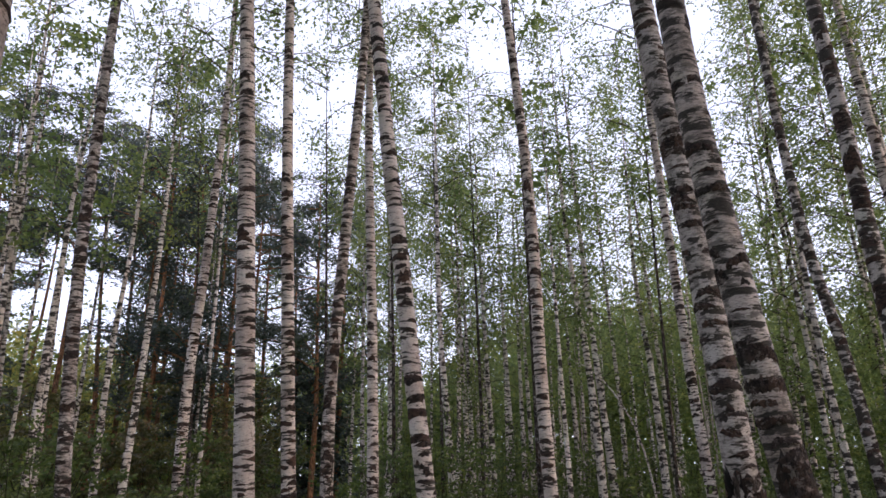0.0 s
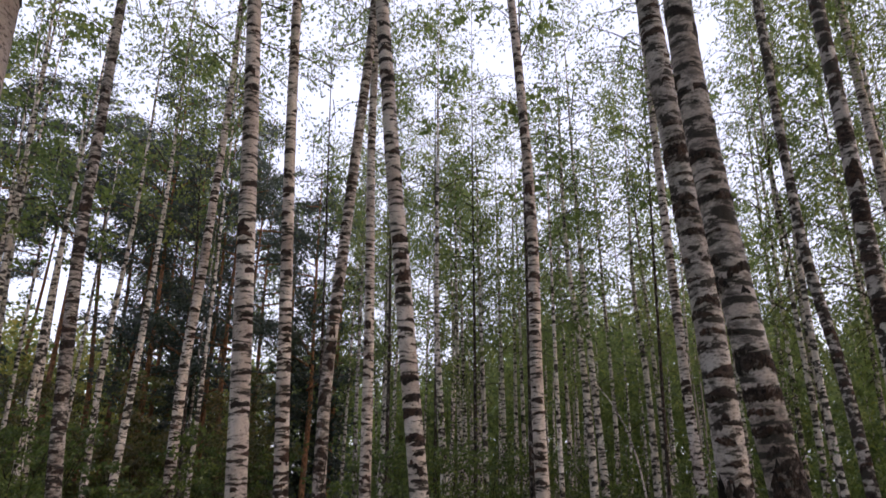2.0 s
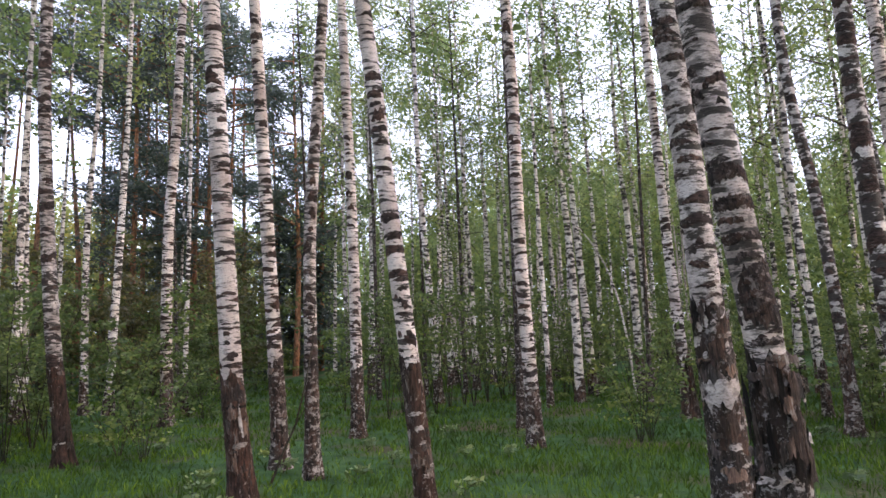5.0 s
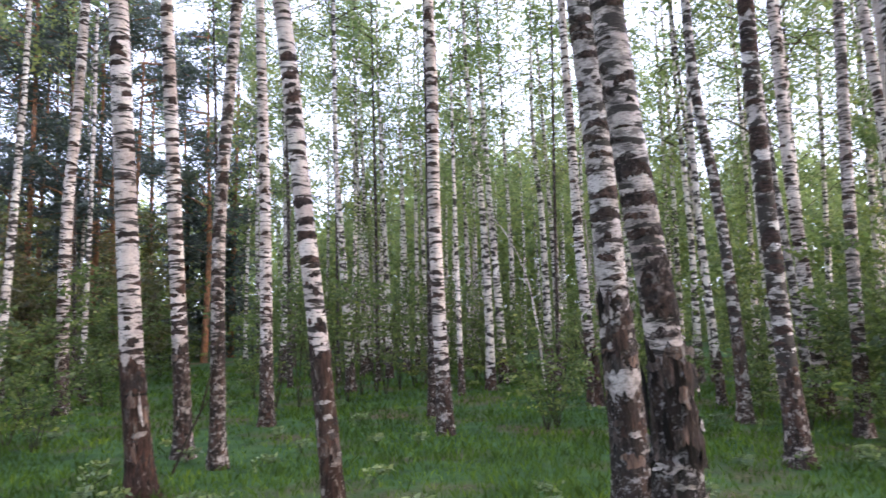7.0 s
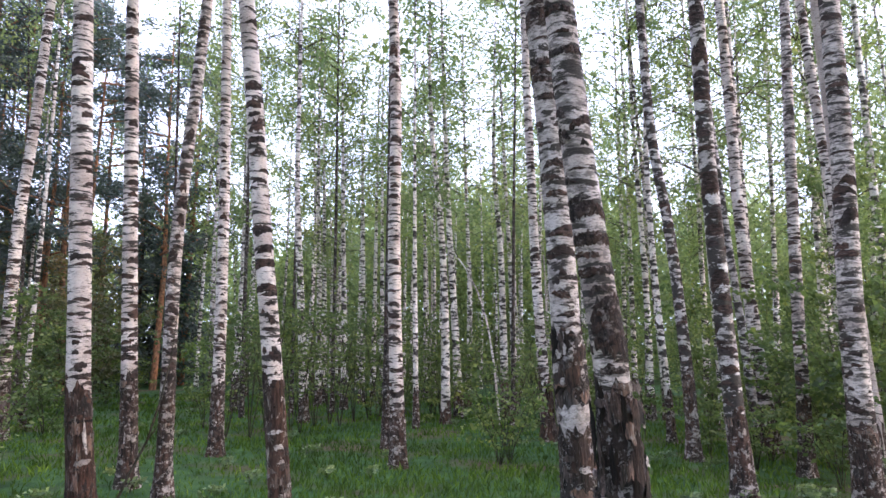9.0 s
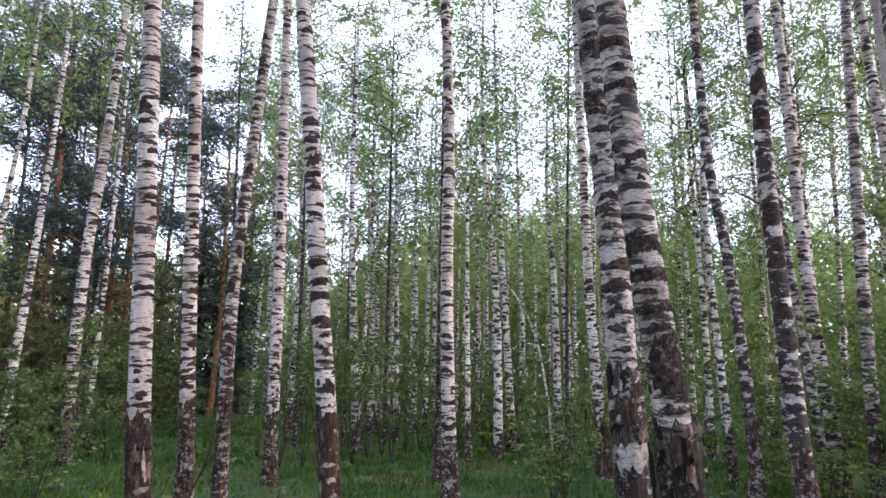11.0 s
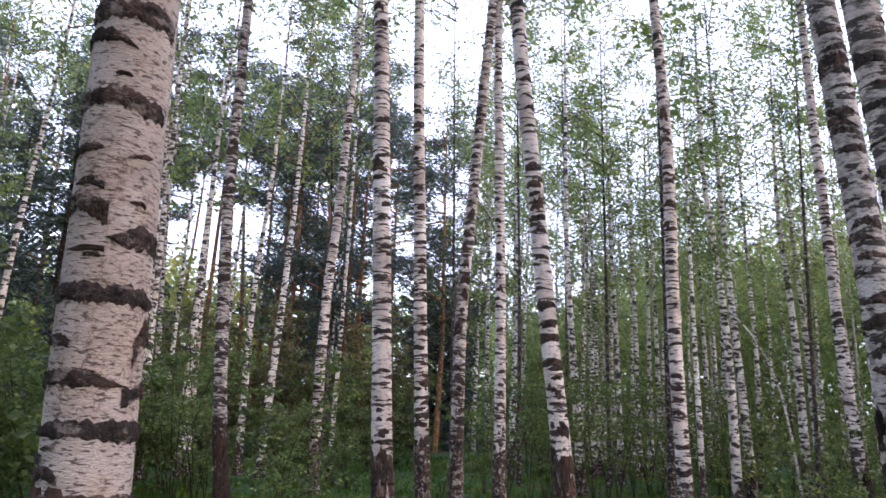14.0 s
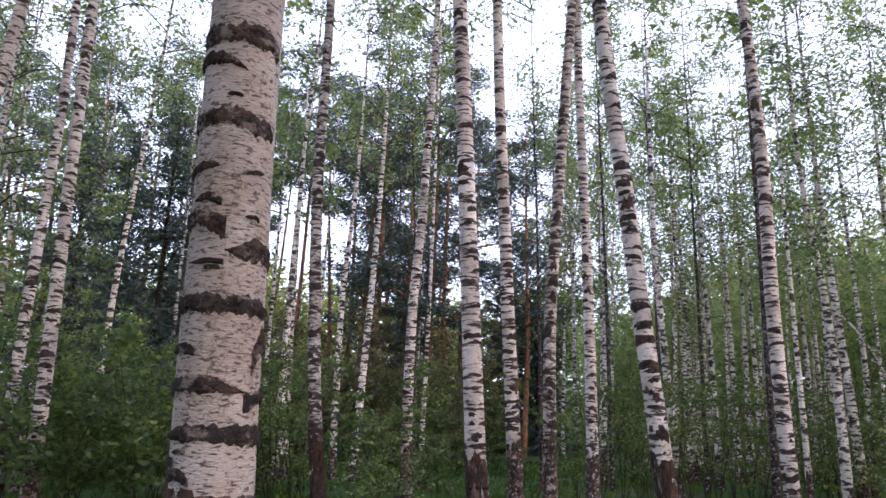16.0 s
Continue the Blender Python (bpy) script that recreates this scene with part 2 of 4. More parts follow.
LEAF_DRY = leaf_material("dry_leaf", (0.045, 0.030, 0.018), (0.105, 0.068, 0.036), (0.18, 0.125, 0.06), 0.35, 0.01)
# dark needles, with the bluish haze of distance put into their colour
NEEDLE = leaf_material("pine_needle", (0.024, 0.036, 0.045), (0.042, 0.060, 0.070), (0.075, 0.10, 0.10), 0.15, 0.008)
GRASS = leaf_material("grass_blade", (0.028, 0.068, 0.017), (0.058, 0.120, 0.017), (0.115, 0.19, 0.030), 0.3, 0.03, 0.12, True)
# leaves of the far wood in low sun: the gold light is put into the colour
LEAF_SUNLIT = leaf_material("sunlit_leaf", (0.17, 0.15, 0.05), (0.36, 0.31, 0.09), (0.58, 0.50, 0.16), 0.6)
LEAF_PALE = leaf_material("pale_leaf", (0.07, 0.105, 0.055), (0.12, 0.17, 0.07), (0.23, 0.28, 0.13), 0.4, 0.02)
GROUND = ground_material()


# ---- builders ----
def mesh_of(name, verts, faces, material, smooth=True):
    me = bpy.data.meshes.new(name)
    me.from_pydata([tuple(v) for v in verts], [], faces)
    me.materials.append(material)
    if smooth:
        me.polygons.foreach_set("use_smooth", [True] * len(me.polygons))
    return me


def part(name, me, parent, m=None, label=""):
    ob = new(name, me)
    ob.parent = parent
    if m is not None:
        ob.matrix_basis = m
    return tagged(ob, label)


def root(name, x, y, z, label, category, group, turn=0.0):
    ob = new(name)
    ob.empty_display_size = 0.3
    ob.matrix_basis = pose(x, y, z, 0, 0, turn)
    return tagged(ob, label, category, group)


def tube(line, radii, sides, rng=None, rough=0.0):
    """Rings round a centre line; rough: how uneven they are, as a share of the radius."""
    line = np.asarray(line, float)
    ang = np.linspace(0, 2 * np.pi, sides, endpoint=False)
    tangent = np.gradient(line, axis=0)
    tangent /= np.linalg.norm(tangent, axis=1, keepdims=True) + 1e-9
    ref = np.array([1.0, 0.05, 0.0]) if abs(tangent[:, 2]).mean() > 0.6 else np.array([0.0, 0.05, 1.0])
    side = np.cross(tangent, ref)
    side /= np.linalg.norm(side, axis=1, keepdims=True) + 1e-9
    other = np.cross(side, tangent)
    rad = np.asarray(radii, float)[:, None] * np.ones((1, sides))
    if rng is not None and rough:
        bumps = rng.normal(0, 1, rad.shape)
        bumps = (bumps + np.roll(bumps, 1, 1) + np.roll(bumps, -1, 1)) / 2
        rad = rad * (1 + rough * bumps)
    v = line[:, None] + rad[..., None] * (np.cos(ang)[None, :, None] * other[:, None] + np.sin(ang)[None, :, None] * side[:, None])
    n = len(line)
    faces = []
    for i in range(n - 1):
        for j in range(sides):
            k = (j + 1) % sides
            faces.append((i * sides + j, i * sides + k, (i + 1) * sides + k, (i + 1) * sides + j))
    faces.append(tuple(range((n - 1) * sides, n * sides)))
    return v.reshape(-1, 3), faces


def joined(pieces):
    verts, faces, base = [], [], 0
    for v, f in pieces:
        verts.append(np.asarray(v))
        faces += [tuple(i + base for i in face) for face in f]
        base += len(v)
    return np.concatenate(verts), faces


def leaves_at(centres, size, rng, droop=0.35, slim=0.6, small=False):
    """A folded diamond leaf at every centre, turned at random."""
    n = len(centres)
    a = rng.uniform(0, 2 * np.pi, n)
    down = rng.normal(-droop, 0.45, n)
    along = np.stack([np.cos(a), np.sin(a), down], 1)
    along /= np.linalg.norm(along, axis=1, keepdims=True)
    across = np.cross(along, rng.normal(0, 1, (n, 3)))
    across /= np.linalg.norm(across, axis=1, keepdims=True) + 1e-9
    ln = size * rng.uniform(0.65, 1.3, (n, 1))
    tip, mid = centres + along * ln, centres + along * ln * 0.45
    wide = across * ln * slim * 0.5
    if small:  # far leaves: one face each
        verts = np.stack([centres + wide, tip, centres - wide], 1).reshape(-1, 3)
        return verts, np.arange(3 * n).reshape(-1, 3).tolist()
    verts = np.stack([centres, mid + wide, tip, mid - wide], 1).reshape(-1, 3)
    faces = np.arange(4 * n).reshape(-1, 4).tolist()
    return verts, faces


def crown_pair(seed, height, low, spread, limbs, sprays, leaves, size, leaf, lift=0.75):
    """Branches and leaves of one crown, as two meshes: limbs that rise and bow over, hung with sprays of leaves. The trunk's axis is z."""
    rng = np.random.default_rng(seed)
    wood, centres = [], []
    bald = rng.uniform(0, 2 * np.pi), rng.uniform(0.2, 0.8)  # a thin place in the crown
    for k in range(limbs):
        share = (k + rng.uniform(0, 1)) / limbs
        z = low + (height - low) * share
        a = rng.uniform(0, 2 * np.pi)
        if abs(share - bald[1]) < 0.12 and math.cos(a - bald[0]) > -0.2:
            continue
        reach = spread * (0.3 + 1.0 * math.sin(math.pi * (0.2 + 0.72 * share)) ** 1.2) * rng.uniform(0.45, 1.15)
        out = np.array([math.cos(a), math.sin(a), 0])
        s = np.linspace(0, 1, 5)
        wob = rng.normal(0, 0.05, (5, 3)) * reach * s[:, None]
        line = np.array([0, 0, z]) + out * (s * reach)[:, None] + np.array([0, 0, 1]) * (reach * (lift * s - 0.95 * s**2.4))[:, None] + wob
        wood.append(tube(line, 0.003 + 0.008 * reach * (1 - s) ** 0.8, 3))
        for spray in range(max(1, round(sprays * reach / spread * rng.uniform(0.6, 1.4)))):
            u = rng.uniform(0.03, 1.05)
            p = np.array([np.interp(u, s, line[:, c]) for c in range(3)])
            n = int(leaves * rng.choice([0.4, 0.8, 1.1, 1.8]))
            drop = rng.uniform(0.25, 0.75)
            hang = rng.uniform(0, 1, n) ** 1.3
            wide = rng.uniform(0.10, 0.24)
            at = p + rng.normal(0, wide, (n, 3)) * np.array([1, 1, 0.55])
            at[:, 2] -= hang * drop
            centres.append(at)
    wv, wf = joined(wood)
    lv, lf = leaves_at(np.concatenate(centres), size, rng, droop=0.5, slim=0.85, small=True)
    return mesh_of("branchwork", wv, wf, TWIG), mesh_of("crown", lv, lf, leaf, smooth=False)


def smooth_line(nodes, top, step, rng):
    """A trunk's centre line from a few (height, sideways) nodes, gliding on above the last one."""
    zs = [0.0] + [n[0] for n in nodes]
    xs = [0.0] + [n[1] for n in nodes]
    slope = (xs[-1] - xs[-2]) / max(0.5, zs[-1] - zs[-2]) if len(zs) > 1 else 0.0
    slope = max(-0.07, min(0.07, slope))
    z = np.arange(-0.25, top + step, step)
    x = np.interp(z, zs, xs)
    above = z > zs[-1]
    x[above] = xs[-1] + slope * (z[above] - zs[-1]) * np.exp(-(z[above] - zs[-1]) / 14)
    width = max(1, int(0.5 / step))
    pad = np.pad(x, width, mode="edge")
    x = np.convolve(pad, np.ones(2 * width + 1) / (2 * width + 1), "valid")
    y = 0.03 * np.sin(z * 0.5 + rng.uniform(0, 6)) * np.clip(z, 0, 1)
    return np.stack([x, y, z], 1)


def girth(z, r, top):
    return r * np.clip(1 - 0.042 * (z - 2.5), 0.1, 1.08) * (1 + 0.35 * np.exp(-np.clip(z, 0, None) / 0.28))


def slim_girth(z, r, top):
    """A background tree: its trunk thins steadily into the crown."""
    return np.maximum(0.006, 1.14 * r * np.clip(1 - z / (0.97 * top), 0, 1.03) ** 1.0) * (1 + 0.35 * np.exp(-np.clip(z, 0, None) / 0.28))


CROWNS = {"mid": [], "thin": [], "tall": [], "far": [], "high": [], "rear": []}
for seed, (h, low, wide) in enumerate([(17, 4.2, 1.9), (18, 5.2, 2.1), (16, 3.6, 1.7), (18, 4.6, 2.2), (17, 3.8, 1.8)]):
    CROWNS["mid"].append((h, *crown_pair(seed, h, low, wide, 40, 4.3, 30, 0.078, LEAF_BIRCH)))
for seed, (h, low, wide) in enumerate([(17, 5.5, 1.5), (18, 6.5, 1.6), (16, 4.5, 1.4)]):
    CROWNS["thin"].append((h, *crown_pair(12 + seed, h, low, wide, 36, 4.4, 30, 0.074, LEAF_BIRCH)))
for seed, (h, low, wide) in enumerate([(17, 8.0, 1.7), (18, 9.0, 1.9), (16, 7.5, 1.6)]):
    CROWNS["tall"].append((h, *crown_pair(16 + seed, h, low, wide, 34, 3.8, 30, 0.078, LEAF_BIRCH)))
CROWNS["slight"] = [(16, *crown_pair(50 + seed, 16, 7.5, 1.3, 20, 2.6, 14, 0.125, LEAF_BIRCH)) for seed in range(2)]
for seed, (h, low, wide) in enumerate([(17, 5.4, 2.0), (16, 4.6, 1.8), (18, 6.0, 2.2)]):
    CROWNS["far"].append((h, *crown_pair(20 + seed, h, low, wide, 40, 4.6, 17, 0.125, LEAF_BIRCH)))
for seed, (h, low, wide) in enumerate([(18, 8.2, 1.7), (19, 9.0, 1.9), (18, 7.6, 1.6)]):
    CROWNS["high"].append((h, *crown_pair(30 + seed, h, low, wide, 36, 5.0, 30, 0.066, LEAF_BIRCH)))
# for the unseen trees: big leaves, made dense to shade near trunks and ground
for seed in range(2):
    CROWNS["rear"].append((18, *crown_pair(35 + seed, 18, 5.0, 2.1, 30, 4.2, 15, 0.27, LEAF_BIRCH)))


def band_mesh(span, half, seed, material, name="bark_band", swell=0.03, fine=14):
    """A dark crescent band on a trunk of radius 1, with drooping, tapering ends; half: half its height in metres."""
    rng = np.random.default_rng(seed)
    ragged = fine > 40
    cols = max(6, min(fine, round(span * (34 if ragged else 8 if fine < 20 else 16))))
    u = np.linspace(-1, 1, cols + 1)
    peak, slope, bow = rng.uniform(-0.5, 0.5), rng.normal(0, 0.25), rng.uniform(0.2, 0.75)
    knots = np.linspace(-1, 1, 6)
    wave = [np.interp(u, knots, rng.uniform(0.6, 1.25, 6)) + rng.normal(0, 0.09, cols + 1) for edge in range(2)]
    body = np.maximum(0.06, 1 - (np.abs(u - peak) / (1 + abs(peak))) ** rng.uniform(1.8, 3.2))
    mid = half * (slope * u - bow * u * u + np.interp(u, knots, rng.normal(0, 0.15, 6)))
    rows = ((-1, 1.0), (-0.35, 1.012 + swell), (0.4, 1.012 + 0.8 * swell), (1, 1.0))
    if ragged:  # torn edges and a crumbling face
        body = np.clip(body * 1.25, 0.1, 1)
        wave = [w * 0.9 + np.convolve(rng.normal(0, 0.13, cols + 3), (0.5, 0.6, 0.5), "valid") for w in wave]
        mid = mid - half * 0.35 * u * u
        rows = ((-1, 0.995), (-0.8, 1.025), (-0.5, 1.02 + swell), (-0.15, 1.01 + swell), (0.2, 1.02 + swell), (0.5, 1.01 + swell), (0.8, 1.025), (1, 0.995))
    verts, faces = [], []
    for c in range(cols + 1):
        a = u[c] * span
        for row, out in rows:
            out += rng.normal(0, 0.25 * swell) * (abs(row) < 1)
            verts.append((math.cos(a) * out, math.sin(a) * out, mid[c] + row * 1.1 * half * body[c] * wave[int(row > 0)][c]))
    tall = len(rows)
    for c in range(cols):
        for row in range(tall - 1):
            p = c * tall + row
            faces.append((p, p + tall, p + tall + 1, p + 1))
    return mesh_of(name, verts, faces, material)


def band_shapes():
    made = []
    for seed in range(26):
        rng = np.random.default_rng(300 + seed)
        span = float(rng.choice([0.45, 0.65, 0.9, 1.2, 1.6, 2.2]))
        half = rng.uniform(0.010, 0.024) * (0.8 + 0.35 * span)
        me = band_mesh(span, half, seed, BAND)
        made.append(me)
    return made


BANDS = band_shapes()


def torn_plate(span, half, seed, kind, name="bark_plate"):
    """A torn piece of bark on a trunk of radius 1: ragged all round, its lower or upper edge curling off."""
    rng = np.random.default_rng(seed)
    cols, rows = max(5, min(12, round(span * 13))), 5
    curl = 0.0 if kind in ("crack", "red") else rng.uniform(0.02, 0.06)
    lift = {"crack": 0.012, "red": 0.018}.get(kind, 0.026)
    up = -1 if rng.uniform() < 0.7 else 1
    jag = rng.uniform(0.35, 1.12, (cols + 1, 2))
    wave = rng.normal(0, 0.16, rows)
    verts, faces = [], []
    for c in range(cols + 1):
        u = 2 * c / cols - 1
        for r in range(rows):
            v = 2 * r / (rows - 1) - 1
            rim = c in (0, cols) or r in (0, rows - 1)
            z = half * v * (jag[c, 0] if v < 0 else jag[c, 1]) * (1 - 0.25 * abs(u) ** 3)
            a = span * (u + wave[r] * (0.4 + abs(u)) + rng.normal(0, 0.03))
            out = 1 + lift + rng.normal(0, 0.007) + curl * max(0.0, up * v) ** 3
            out = out - (lift + 0.02) * (rim and not (up * v > 0.9 and 0 < c < cols))
            verts.append((math.cos(a) * out, math.sin(a) * out, z))
    for c in range(cols):
        for r in range(rows - 1):
            p = c * rows + r
            faces.append((p, p + rows, p + rows + 1, p + 1))
    return mesh_of(name, verts, faces, TORN[kind])


FLAKES = [torn_plate(s, h, 500 + k, ("pale", "tan", "grey")[k % 3], "bark_flake") for k, (s, h) in enumerate([(0.3, 0.02), (0.25, 0.04), (0.45, 0.025), (0.2, 0.05), (0.5, 0.03), (0.22, 0.05), (0.35, 0.035), (0.6, 0.018), (0.28, 0.06)])]


PLATES = [torn_plate(s, h, 700 + k, kind) for k, (s, h, kind) in enumerate([(0.6, 0.10, "dark"), (1.0, 0.06, "red"), (1.4, 0.07, "dark"), (0.45, 0.14, "red"), (0.5, 0.06, "tan"), (0.8, 0.10, "grey"), (0.12, 0.12, "crack"), (0.7, 0.05, "tan"), (1.0, 0.09, "dark"), (0.10, 0.18, "crack")])]
DARK_PLATES = [torn_plate(s, h, 720 + k, kind) for k, (s, h, kind) in enumerate([(0.3, 0.12, "dark"), (0.12, 0.10, "grey"), (0.10, 0.14, "crack"), (0.10, 0.04, "tan"), (0.4, 0.09, "dark"), (0.09, 0.10, "crack")])]
FLECKS = [band_mesh(s, h, 800 + k, BAND) for k, (s, h) in enumerate([(0.25, 0.012), (0.35, 0.02), (0.5, 0.012), (0.3, 0.03), (0.6, 0.018)])]


def ragged_foot(line, r, top, height, rng, material, swell=1.05, flare=0.25, sides=30, rings=26):
    """The rough bark sleeve round a trunk's foot, with a torn upper edge and buttress roots."""
    verts, faces = [], []
    turns = np.linspace(0, 2 * np.pi, sides, endpoint=False)
    edge = 0.07 * np.sin(turns + rng.uniform(0, 6)) + 0.06 * np.sin(2 * turns + rng.uniform(0, 6)) + 0.03 * np.sin(5 * turns + rng.uniform(0, 6)) + rng.normal(0, 0.012, sides)
    ridges = rng.normal(0, 0.024, sides)
    lobes = rng.uniform(0, 6.28)
    for i in range(rings + 1):
        s = i / rings
        for j in range(sides):
            z = -0.2 + (height + edge[j] + 0.2) * s
            a = 2 * math.pi * j / sides
            x = np.interp(z, line[:, 2], line[:, 0])
            y = np.interp(z, line[:, 2], line[:, 1])
            low = math.exp(-max(z, 0) / 0.16)
            rad = float(girth(np.array(z), r, top)) * (swell - (swell - 1.05) * s**3 + ridges[j] + rng.normal(0, 0.02) + flare * low * (0.5 + 0.5 * math.cos(4 * a + lobes)))
            rad *= 1 - 0.065 * (s > 0.97)
            verts.append((x + rad * math.cos(a), y + rad * math.sin(a), z))
    for i in range(rings):
        for j in range(sides):
            k = (j + 1) % sides
            faces.append((i * sides + j, i * sides + k, (i + 1) * sides + k, (i + 1) * sides + j))
    return mesh_of("rough_foot", verts, faces, material)


TREE_SEED = [0]
TAKEN = []


def birch(x, y, r, nodes, near=False, foot=1.2, top=None, limit=11.0, heavy=1.0, gap=0.10, swell=1.05, crown=None, bark=None, foot_bark=None, marks=(), torn=(), label="", crown_up=0.0):
    """One birch: trunk, rough foot, dark bands, branches and crown."""
    TREE_SEED[0] += 1
    rng = np.random.default_rng(TREE_SEED[0])
    TAKEN.append((x, y))
    top = top or (25.0 if near else (12.5 if -0.25 * y < x < 0.3 * y else 15) + 3.2 * ((x * 7.31 + y * 3.17) % 1))
    tree = root("birch_tree", x, y, 0, label or "slender white birch with dark bark bands, standing in grass", "tree", "birches of the stand")
    line = smooth_line(nodes, top, 0.16 if near else 0.8, rng)
    v, f = tube(line, girth(line[:, 2], r, top) if near else slim_girth(line[:, 2], r, top), 18 if near else 8, rng, 0.012 if near else 0.03)
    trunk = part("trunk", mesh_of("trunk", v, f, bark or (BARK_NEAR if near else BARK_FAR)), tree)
    if near:
        sleeve = part("rough_foot", ragged_foot(line, r, top, foot, rng, foot_bark or FOOT_MIXED, swell), tree, label="brown furrowed bark, torn and flaking")
        def wrap(name, me, z, turn, stretch=1.0, swell=1.0):
            i = min(len(line) - 2, max(1, int(np.searchsorted(line[:, 2], z))))
            q = Vector((0, 0, 1)).rotation_difference(Vector(line[i + 1] - line[i - 1]).normalized())
            here = float(girth(np.array(z), r, top)) * swell
            at = [float(np.interp(z, line[:, 2], line[:, c])) for c in (0, 1)] + [z]
            part(name, me, trunk if name == "bark_band" else sleeve, Matrix.Translation(at) @ q.to_matrix().to_4x4() @ pose(0, 0, 0, 0, 0, turn) @ Matrix.Diagonal((here, here, stretch, 1)))

        for z, turn, span, half in marks:
            wrap("bark_band", band_mesh(span, half, int(z * 100), BAND_RAGGED, swell=0.045 if gap > 0.2 else 0.03, fine=110) if gap > 0.2 or swell > 1.1 else band_mesh(span, half, int(z * 100), BAND, fine=30), z, turn)
        low, high = (min(m[0] for m in marks) - 0.05, max(m[0] for m in marks) + 0.1) if marks else (99, -99)
        z = foot - 0.1
        while z < min(top, limit):
            z += rng.uniform(0.012, 0.97 * gap) * (1 + 0.06 * z)
            if low < z < high and rng.uniform() < 0.8:
                continue
            wrap("bark_band", BANDS[int(rng.integers(0, len(BANDS)))], z, rng.uniform(0, 360), heavy * rng.uniform(0.6, 1.5))
        for k in range(int(26 if gap < 0.2 else 4)):
            wrap("bark_band", FLECKS[int(rng.integers(0, 5))], foot + 0.75 * rng.uniform(0, 1) ** 1.7, rng.uniform(0, 360), rng.uniform(0.7, 1.4))
        for z, turn, span, half, kind in torn:
            wrap("bark_plate", torn_plate(span, half, int(z * 100 + turn) % 9973, kind), z, turn, 1.0, 1.02 * swell if z < foot + 0.05 else 1.0)
        for k in range(int(8 * foot)):
            wrap("bark_plate", (DARK_PLATES if swell > 1.4 else PLATES)[int(rng.integers(0, 6 if swell > 1.4 else len(PLATES)))], foot * rng.uniform(0.05, 0.97), rng.uniform(0, 360), rng.uniform(0.7, 1.3), swell)
        for k in range(int(11 * foot * (2.2 if swell > 1.1 else 1))):
            wrap("bark_flake", FLAKES[int(rng.integers(0, len(FLAKES)))], foot * rng.uniform(0.05, 1.0) ** 0.7, rng.uniform(0, 360), rng.uniform(0.7, 1.5), 1.02 * swell)
    if not near and 0 < y < 26:
        part("rough_foot", ragged_foot(line, r, top, rng.uniform(0.4, 1.1), rng, FOOT_MIXED, 1.08, 0.2, 14, 7), tree, label="dark flecked bark")
    kinds = CROWNS[crown or ("high" if near else "tall" if x < -0.25 * y else "mid" if rng.uniform() < (0.25 if x < 0.3 * y else 0.7) else "thin")]
    h, wood, leaf = kinds[int(rng.integers(0, len(kinds)))]
    tip = line[min(len(line) - 1, int(0.6 * len(line)))]
    turn = pose(0, 0, 0, 0, 0, rng.uniform(0, 360))
    if near:
        m = Matrix.Translation((tip[0], tip[1], crown_up)) @ turn
    elif crown == "rear":
        m = Matrix.Translation((tip[0], tip[1], top - h + 0.5)) @ turn
    else:
        m = Matrix.Translation((tip[0], tip[1], 0)) @ turn @ Matrix.Diagonal((1, 1, (top + 0.3) / h, 1))
    tagged(part("branchwork", wood, tree, m), kind="stuff")
    part("crown", leaf, tree, m, "light green translucent birch leaves")
    return tree


# ---- ground ----
def ground_height(x, y):
    d = math.hypot(x, y)
    return 0.05 * noise.noise(Vector((x * 0.35, y * 0.35, 0.0))) + 0.02 * noise.noise(Vector((x * 1.3, y * 1.3, 4.0))) + 0.012 * max(0.0, d - 26)


def build_ground():
    rings = [0.0] + [0.5 * 1.09**k for k in range(76)]
    sides = 96
    verts, faces = [(0, 0, ground_height(0, 0))], []
    for d in rings[1:]:
        for j in range(sides):
            a = 2 * math.pi * j / sides
            x, y = d * math.cos(a), d * math.sin(a)
            verts.append((x, y, ground_height(x, y)))
    for j in range(sides):
        faces.append((0, 1 + j, 1 + (j + 1) % sides))
    for i in range(len(rings) - 2):
        for j in range(sides):
            k = (j + 1) % sides
            p, q = 1 + i * sides, 1 + (i + 1) * sides
            faces.append((p + j, q + j, q + k, p + k))
    tagged(new("ground", mesh_of("ground", verts, faces, GROUND)), "green forest floor with grass and patches of brown leaf litter", "ground", kind="structure")


build_ground()

